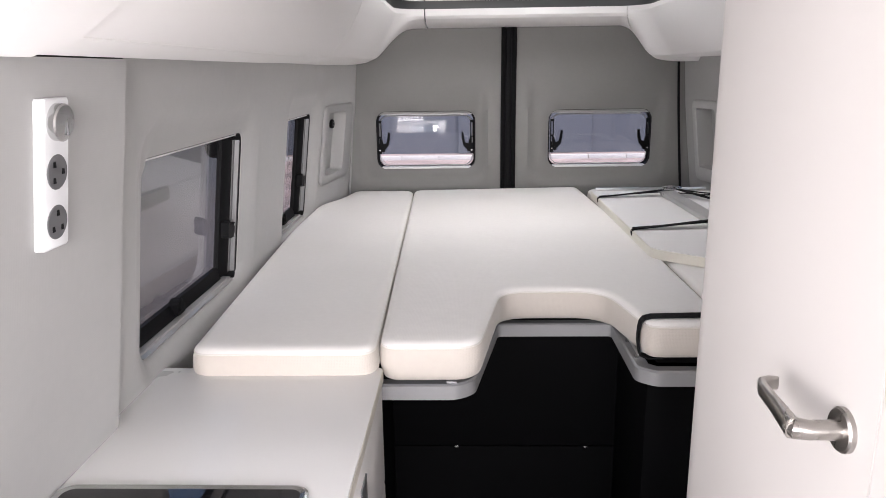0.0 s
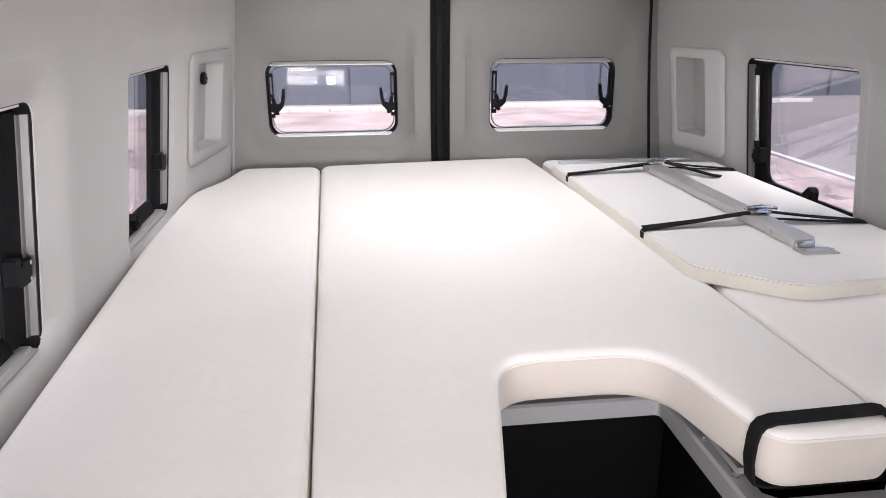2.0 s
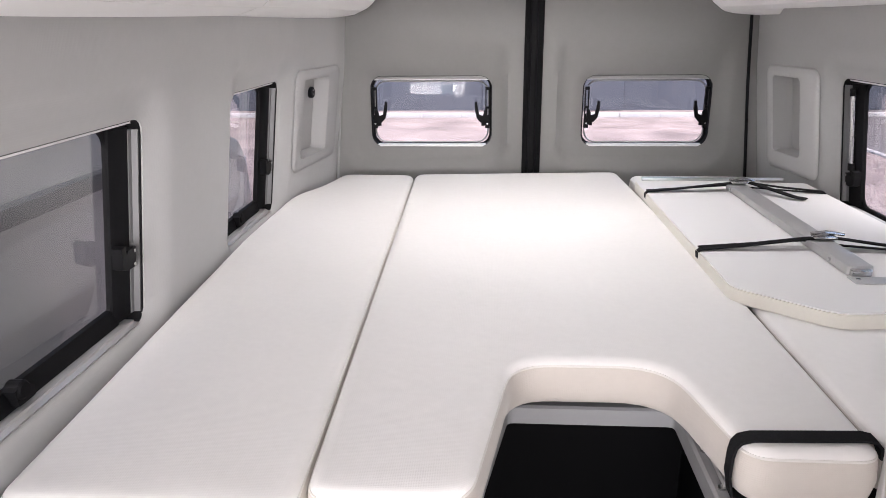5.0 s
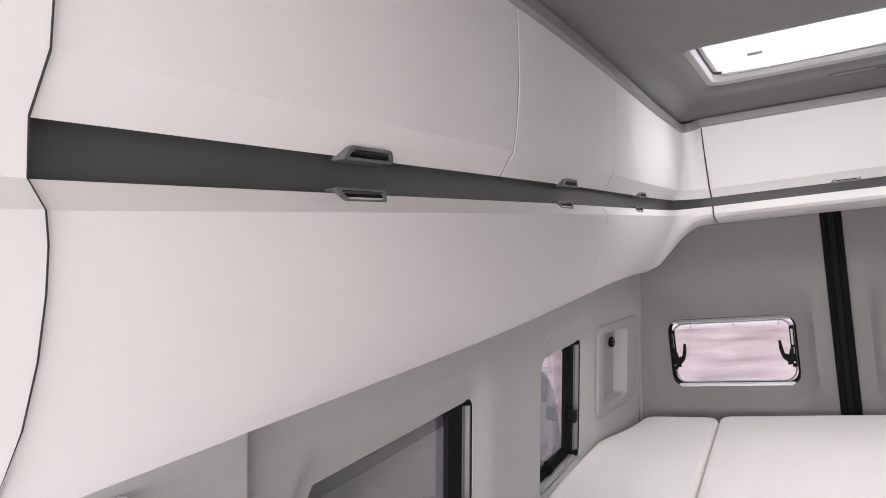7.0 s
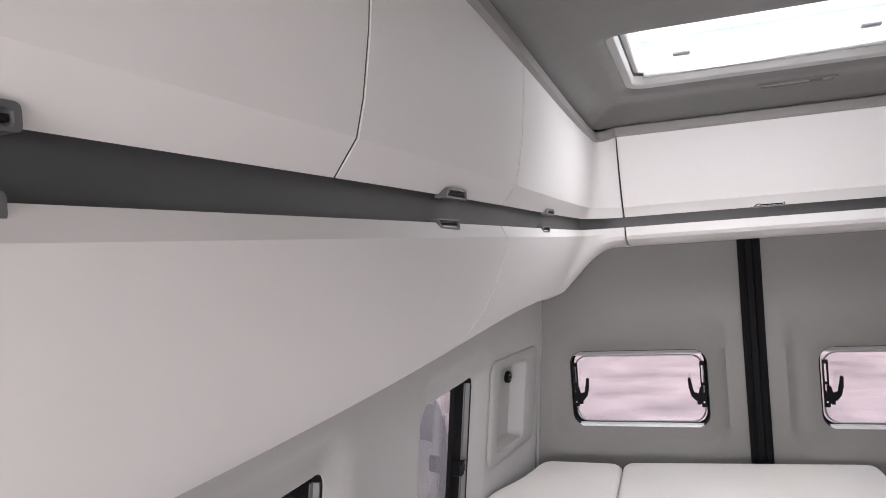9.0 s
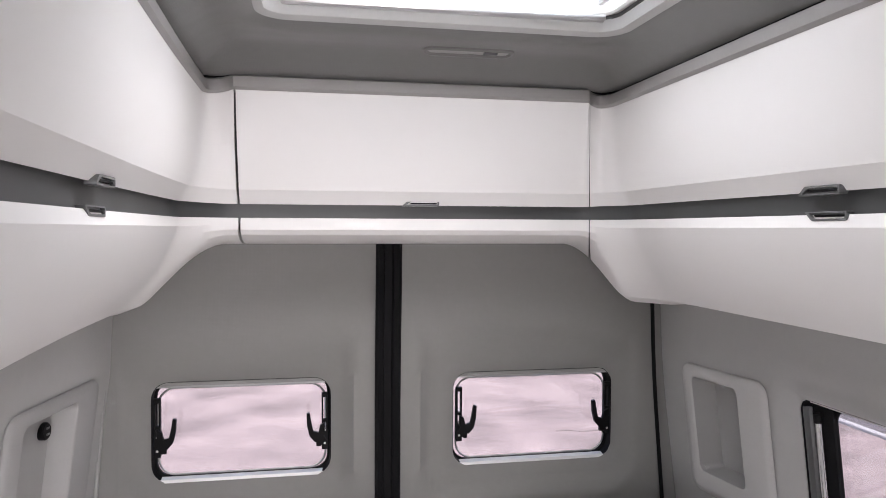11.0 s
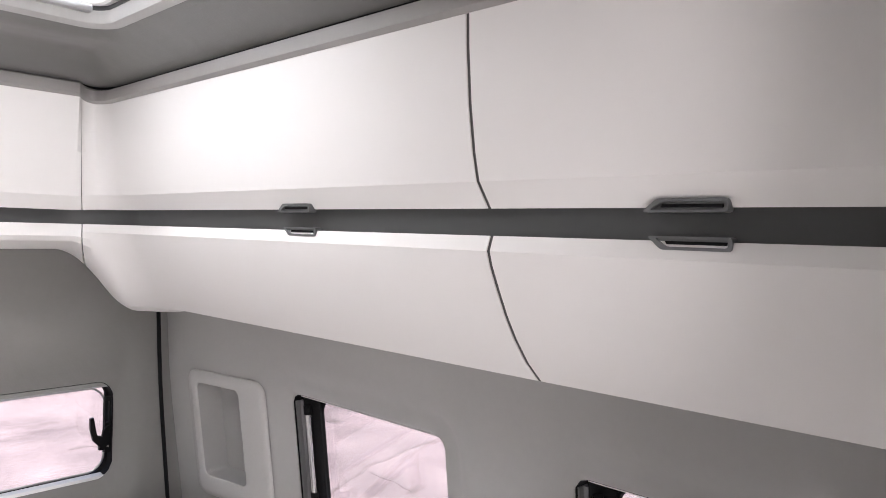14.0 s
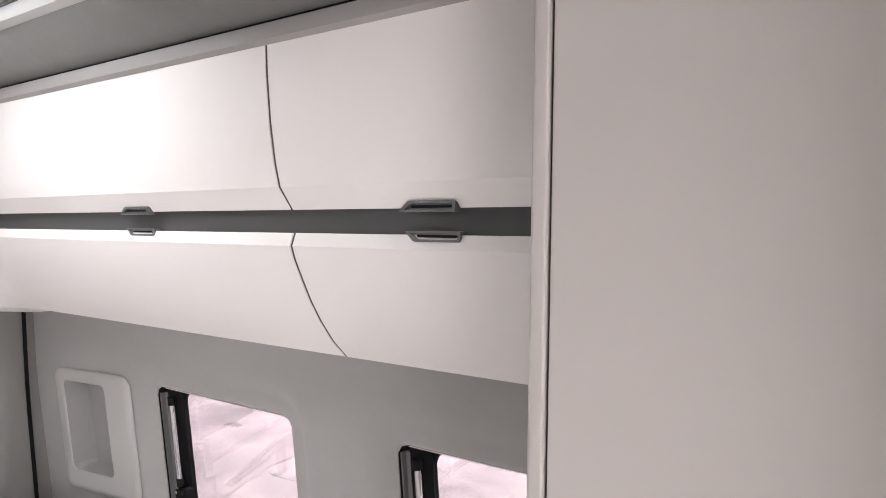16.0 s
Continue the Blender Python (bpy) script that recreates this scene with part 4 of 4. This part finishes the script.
SINK = (-0.86, -0.475, 0.35, 0.962, 0.03)
part("rim", ring(flat, SINK, [(0.0, -0.002), (0.001, 0.004), (0.006, 0.006), (0.013, 0.004), (0.014, -0.002)]), STEEL, hob, "polished steel rim")
part("glass_lid", plate(flat, SINK, 0.012, 0.0005, 0.004), HOBGLASS, hob, "black glass lid")

# power sockets
sock = thing("power_socket", "white plate with two grey power sockets and a silver dial", "socket")
SY0, SY1, SZ0, SZ1 = 0.897, 0.956, 1.284, 1.482


def on_panel(u, v, d):
    return (panel_x(v) + d, u, v)


PL = (SY0, SY1, SZ0, SZ1, 0.004)
part("plate", loft([[on_panel(u, v, d) for u, v in ring_loop(PL, i, 4)] for i, d in ((0.0, -0.002), (0.0, 0.012), (0.002, 0.014))]), PLATE, sock)
mid = (SY0 + SY1) / 2
for k, v in enumerate((1.320, 1.387)):
    s = part("socket", disc(on_panel(mid, v, 0.0125), (1, 0, -0.14), 0.0235, 0.003, 36, bevel=0.001), SOCKET, sock, "round grey three-pin socket")
    t = 0.0 if k == 0 else radians(90)
    for a, h in ((0.0125, 0), (-0.008, 0.0105), (-0.008, -0.0105)):
        uu, vv = -h * math.cos(t) - a * math.sin(t) * (-1), a * math.cos(t) + h * math.sin(t) * (-1)
        q = on_panel(mid + uu, v + vv, 0.0145)
        part("pin_hole", box(q[0] - 0.002, q[0] + 0.0015, q[1] - 0.003, q[1] + 0.003, q[2] - 0.0042, q[2] + 0.0042), PLASTIC, s)
dial = part("dial", disc(on_panel(mid, 1.452, 0.013), (1, 0, -0.14), 0.0245, 0.012, 40, bevel=0.002), STEEL, sock, "brushed silver dial")
part("dial_groove", box(panel_x(1.452) + 0.0235, panel_x(1.452) + 0.0258, mid + 0.004, mid + 0.0055, 1.434, 1.471), SOCKET, dial)

# ---- washroom wall and door ----
wash = thing("washroom_wall", "pale washroom wall with a door beside the bed", "wall", kind="structure")
DOOR_X, PANEL_X, BEND = 0.108, 0.355, 0.13
WALLPLAN = [(DOOR_X + BEND * (1 - math.sin(radians(7.5 * k))), 1.004 + BEND * math.cos(radians(7.5 * k))) for k in range(13)] + [(DOOR_X, 0.570)]
back = [(x + 0.025 if k > 3 else x, y - (0.025 if k <= 3 else 0.012)) for k, (x, y) in enumerate(WALLPLAN)]
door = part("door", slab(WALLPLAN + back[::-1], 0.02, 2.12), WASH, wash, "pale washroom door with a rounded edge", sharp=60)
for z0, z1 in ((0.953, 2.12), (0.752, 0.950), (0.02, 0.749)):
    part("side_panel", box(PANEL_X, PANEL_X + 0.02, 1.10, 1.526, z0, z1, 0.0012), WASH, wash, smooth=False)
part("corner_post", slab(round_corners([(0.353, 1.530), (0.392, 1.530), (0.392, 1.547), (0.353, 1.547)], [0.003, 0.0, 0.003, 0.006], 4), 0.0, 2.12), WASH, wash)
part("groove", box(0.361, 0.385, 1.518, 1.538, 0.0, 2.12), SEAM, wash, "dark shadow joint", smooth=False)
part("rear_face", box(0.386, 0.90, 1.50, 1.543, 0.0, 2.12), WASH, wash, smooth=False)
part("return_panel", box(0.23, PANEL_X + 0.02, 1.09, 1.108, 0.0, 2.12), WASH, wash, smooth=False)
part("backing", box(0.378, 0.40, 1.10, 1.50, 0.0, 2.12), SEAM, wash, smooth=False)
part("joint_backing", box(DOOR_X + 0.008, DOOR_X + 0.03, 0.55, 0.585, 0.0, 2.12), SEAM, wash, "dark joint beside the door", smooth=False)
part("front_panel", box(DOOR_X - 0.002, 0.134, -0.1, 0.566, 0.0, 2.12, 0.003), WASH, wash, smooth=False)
hy, hz, hx, K = 0.617, 1.181, DOOR_X, 0.83
h = part("door_handle", disc((hx, hy, hz), (-1, 0, 0), 0.026 * K, 0.008 * K, 32, bevel=0.002), NICKEL, door, "brushed nickel lever handle")
part("neck", tube([(hx - K * o, hy + K * a, hz) for o, a in ((0.006, 0), (0.022, 0), (0.040, 0), (0.053, 0.004), (0.056, 0.012))], [K * r for r in (0.0125, 0.0115, 0.0115, 0.0125, 0.010)], 20), NICKEL, h)
LEVER = [(0.056, 0.002, 0.012, 0.0085), (0.055, 0.015, 0.0125, 0.0075), (0.051, 0.06, 0.0115, 0.0055), (0.048, 0.108, 0.0105, 0.005), (0.044, 0.118, 0.0105, 0.006), (0.034, 0.124, 0.010, 0.005), (0.022, 0.125, 0.009, 0.004)]
bar = []
for k, (out, along, tall, thick) in enumerate(LEVER):
    o2, a2 = LEVER[min(k + 1, 6)][:2]
    o1, a1 = LEVER[max(k - 1, 0)][:2]
    t = Vector((-(o2 - o1), a2 - a1)).normalized()
    sec = [(math.copysign(abs(math.cos(q)) ** 0.6, math.cos(q)) * tall, math.copysign(abs(math.sin(q)) ** 0.6, math.sin(q)) * thick) for q in [2 * math.pi * n / 20 for n in range(20)]]
    bar.append([(hx - K * (out + t.y * w), hy + K * (along + t.x * w), hz + K * u) for u, w in sec])
part("lever", loft(bar), NICKEL, h, sharp=50)

# ---- outside ----
g = part("ground", slab([(-400, -400), (400, -400), (400, 400), (-400, 400)], -0.75, -0.62), CONCRETE, smooth=False)
tagged(g, kind="structure")
hall = thing("warehouse", "dark grey clad building at the far side of the yard", "building")
part("wall", box(-30, 34, 19.0, 23, -0.62, 6.0), HALL, hall, smooth=False)
for k in range(9):
    part("roller_door", box(-26 + 6.4 * k, -22.5 + 6.4 * k, 18.92, 19.0, -0.62, 3.2, 0.02), HALL, hall, smooth=False)
hall2 = thing("warehouse", "dark grey clad building beyond the parking bays", "building")
part("wall", box(19, 24, -20, 15, -0.62, 6.0), HALL, hall2, smooth=False)


def panel_van(name, label, paint, at, turn, length=5.0, tall=1.0):
    """A parked panel van: bonnet, raked screen, cabin, wheels, lamps, grille and bumper."""
    v = thing(name, label, "van")
    f = length / 2

    def bow(x, y, z):
        """Rounds the nose in plan and draws the cabin in towards the roof."""
        k = max(0.0, x - f + 1.6) / 1.6
        return (x - 0.34 * k * abs(y / 0.95) ** 2.4, y * (1 - 0.13 * smooth(1.05, 1.95, z)), z)

    side = [(-f, 0.35), (f - 0.12, 0.30), (f, 0.42), (f, 0.72), (f - 0.05, 0.96), (f - 0.16, 1.06), (f - 0.95, 1.22), (f - 1.65, 1.86), (f - 1.9, 1.95), (-f + 0.1, 1.95), (-f, 1.8)]
    out = round_corners(side, 0.08, 5)
    across_body = (-0.95, -0.945, -0.92, -0.86, -0.7, -0.45, -0.2, 0.0, 0.2, 0.45, 0.7, 0.86, 0.92, 0.945, 0.95)
    bm = bmesh.new()
    rows = []
    for y in across_body:
        k = 0.965 if abs(y) == 0.95 else 0.985 if abs(y) == 0.945 else 1.0
        rows.append([bm.verts.new(bow(x * k, y, 0.35 + (z - 0.35) * k)) for x, z in out])
    for a, b in zip(rows, rows[1:]):
        for i in range(len(out)):
            j = (i + 1) % len(out)
            bm.faces.new((a[i], a[j], b[j], b[i]))
    for row in (rows[0], rows[-1]):
        rim = [bm.edges.get((row[i], row[(i + 1) % len(row)])) for i in range(len(row))]
        bmesh.ops.triangle_fill(bm, edges=rim, use_beauty=True)
    part("body", bm, paint, v, sharp=40)
    spread = [-1 + 0.1 * k for k in range(21)]

    def nose(z0, z1, half, d0, d1):
        """A strip that follows the rounded nose."""
        return loft([[bow(f + d, half * q, z) for d, z in ((d0, z0), (d1, z0), (d1, z1), (d0, z1))] for q in spread])

    part("windscreen", loft([[bow(f - x, 0.82 * q, z) for x, z in ((1.0, 1.25), (0.985, 1.262), (1.60, 1.835), (1.62, 1.83))] for q in spread]), CARGLASS, v)
    gr = part("grille", nose(0.74, 0.93, 0.56, -0.02, 0.008), PLASTIC, v)
    for z in (0.765, 0.835, 0.90):
        part("slat", nose(z - 0.008, z + 0.006, 0.55, 0.0, 0.018), STEEL, gr)
    part("badge", disc((f + 0.008, 0, 0.86), (1, 0, 0), 0.075, 0.014, 28), STEEL, gr, "round bright badge")
    bump = part("bumper", nose(0.30, 0.60, 0.93, -0.06, 0.045), PLASTIC, v)
    part("air_intake", nose(0.33, 0.41, 0.6, 0.04, 0.05), RUBBER, bump)
    pl = part("number_plate", box(f + 0.05, f + 0.058, -0.26, 0.26, 0.44, 0.55, 0.002), NUMBERPLATE, v)
    for k in range(6):
        y = -0.2 + 0.072 * k
        part("plate_bar", box(f + 0.058, f + 0.061, y, y + 0.042, 0.465, 0.528), PLASTIC, pl, smooth=False)
    for s in (-1, 1):
        part("headlight", loft([[bow(f + d, s * y, z) for d, z in ((-0.1, 0.80), (0.012, 0.80), (0.008, 0.80 + h), (-0.1, 0.80 + h))] for y, h in ((0.58, 0.11), (0.66, 0.13), (0.74, 0.15), (0.82, 0.17), (0.90, 0.18))]), LAMPGLASS, v)
        part("side_window", loft([[bow(x, s * y, z) for x, z in ((f - 2.35, 1.28), (f - 1.35, 1.28), (f - 1.72, 1.75), (f - 2.35, 1.75))] for y in (0.93, 0.957)]), CARGLASS, v)
        part("side_moulding", loft([[bow(x, s * y, z) for y, z in ((0.93, 1.105), (0.958, 1.11), (0.962, 1.13), (0.958, 1.15), (0.93, 1.155))] for x in steps(-f + 0.4, f - 1.9, 0.5)]), BAND, v, "dark side moulding")
        part("mirror", box(f - 1.45, f - 1.33, s * 1.06 - 0.1, s * 1.06 + 0.1, 1.2, 1.42, 0.04, 3), PLASTIC, v)
        for x in (f - 0.9, -f + 0.95):
            wh = part("wheel", disc((x, s * 0.78, 0.33), (0, s, 0), 0.33, 0.2, 32, bevel=0.03), TYRE, v)
            part("rim", disc((x, s * 0.965, 0.33), (0, s, 0), 0.2, 0.025, 24, bevel=0.01), ALU, wh)
    v.matrix_world = Matrix.Translation(at) @ Matrix.Rotation(radians(turn), 4, "Z") @ Matrix.Diagonal((1, 1, tall, 1))
    return v


panel_van("parked_van", "dark navy van parked across the yard, nose towards the camper", NAVY, (9.9, 6.78, -0.62), 186)
panel_van("parked_van", "dark grey van parked close alongside the camper", CHARCOAL, (-2.55, 1.9, -0.62), 90, 6.4, 1.42)
kerb = thing("kerb_line", "pale kerb line across the yard", "kerb", kind="structure")
for k in range(26):
    part("kerb_stone", box(6.14, 6.24, -8 + 0.92 * k, -8 + 0.92 * k + 0.91, -0.64, -0.585, 0.012), KERB, kerb)
kerb2 = thing("kerb_line", "pale kerb line in front of the building", "kerb", kind="structure")
for k in range(24):
    part("kerb_stone", box(-11 + 0.92 * k, -11 + 0.92 * k + 0.91, 17.6, 17.75, -0.64, -0.52, 0.012), KERB, kerb2)
ROAD = material("worn_tarmac", (0.17, 0.15, 0.15), 0.85, vary=0.3, scale=0.8, bump=0.3, bump_scale=40, fine=0.15)
road = part("road", box(6.245, 60, -60, 18.9, -0.63, -0.606, 0.003), ROAD, smooth=False)
tagged(road, "worn grey tarmac beyond the kerb", "road", kind="structure")
APRON = material("mossy_apron", (0.36, 0.29, 0.26), 0.9, vary=0.5, scale=3.0, bump=0.6, bump_scale=18, fine=0.25)
apron = part("pavement", box(2.2, 6.138, -8, 4.6, -0.63, -0.614, 0.003), APRON, smooth=False)
tagged(apron, "worn brown mossy paving inside the kerb", "paving", kind="structure")
TAR = material("tar_joint", (0.27, 0.215, 0.195), 0.8, vary=0.3, scale=5)
for run in ([(2.6, 6.0), (3.8, 6.55), (4.6, 6.9), (5.7, 7.1)], [(3.0, 4.2), (3.7, 5.2), (4.45, 6.1), (4.5, 6.8)], [(2.6, 9.4), (4.2, 9.2), (5.9, 9.6)]):
    pts = []
    for k in range(25):
        q = k / 24 * (len(run) - 1)
        a, b = run[min(int(q), len(run) - 2)], run[min(int(q), len(run) - 2) + 1]
        w = q - min(int(q), len(run) - 2)
        pts.append((a[0] + (b[0] - a[0]) * w + 0.06 * noise.noise((k * 0.7, a[0], 0)), a[1] + (b[1] - a[1]) * w + 0.06 * noise.noise((k * 0.7, a[0], 5)), -0.6185))
    joint = part("tar_joint", ribbon(pts, 0.045, 0.004, (-(run[-1][1] - run[0][1]), run[-1][0] - run[0][0], 0)), TAR, smooth=False)
    tagged(joint, "dark tar joint in the concrete yard", "tar joint", kind="structure")
drain = thing("drain_grate", "iron drain grate set into the concrete yard", "drain")
part("frame", ring(lambda u, v, d: (u, v, -0.62 + d), (5.30, 5.46, 8.38, 8.62, 0.02), [(0.0, 0.0), (0.0, 0.006), (0.03, 0.006), (0.03, 0.0)]), TAR, drain)
part("shaft", box(5.33, 5.43, 8.41, 8.59, -0.619, -0.617), TAR, drain, smooth=False)
for k in range(5):
    part("slat", box(5.33, 5.43, 8.415 + 0.036 * k, 8.433 + 0.036 * k, -0.618, -0.613), TAR, drain, smooth=False)
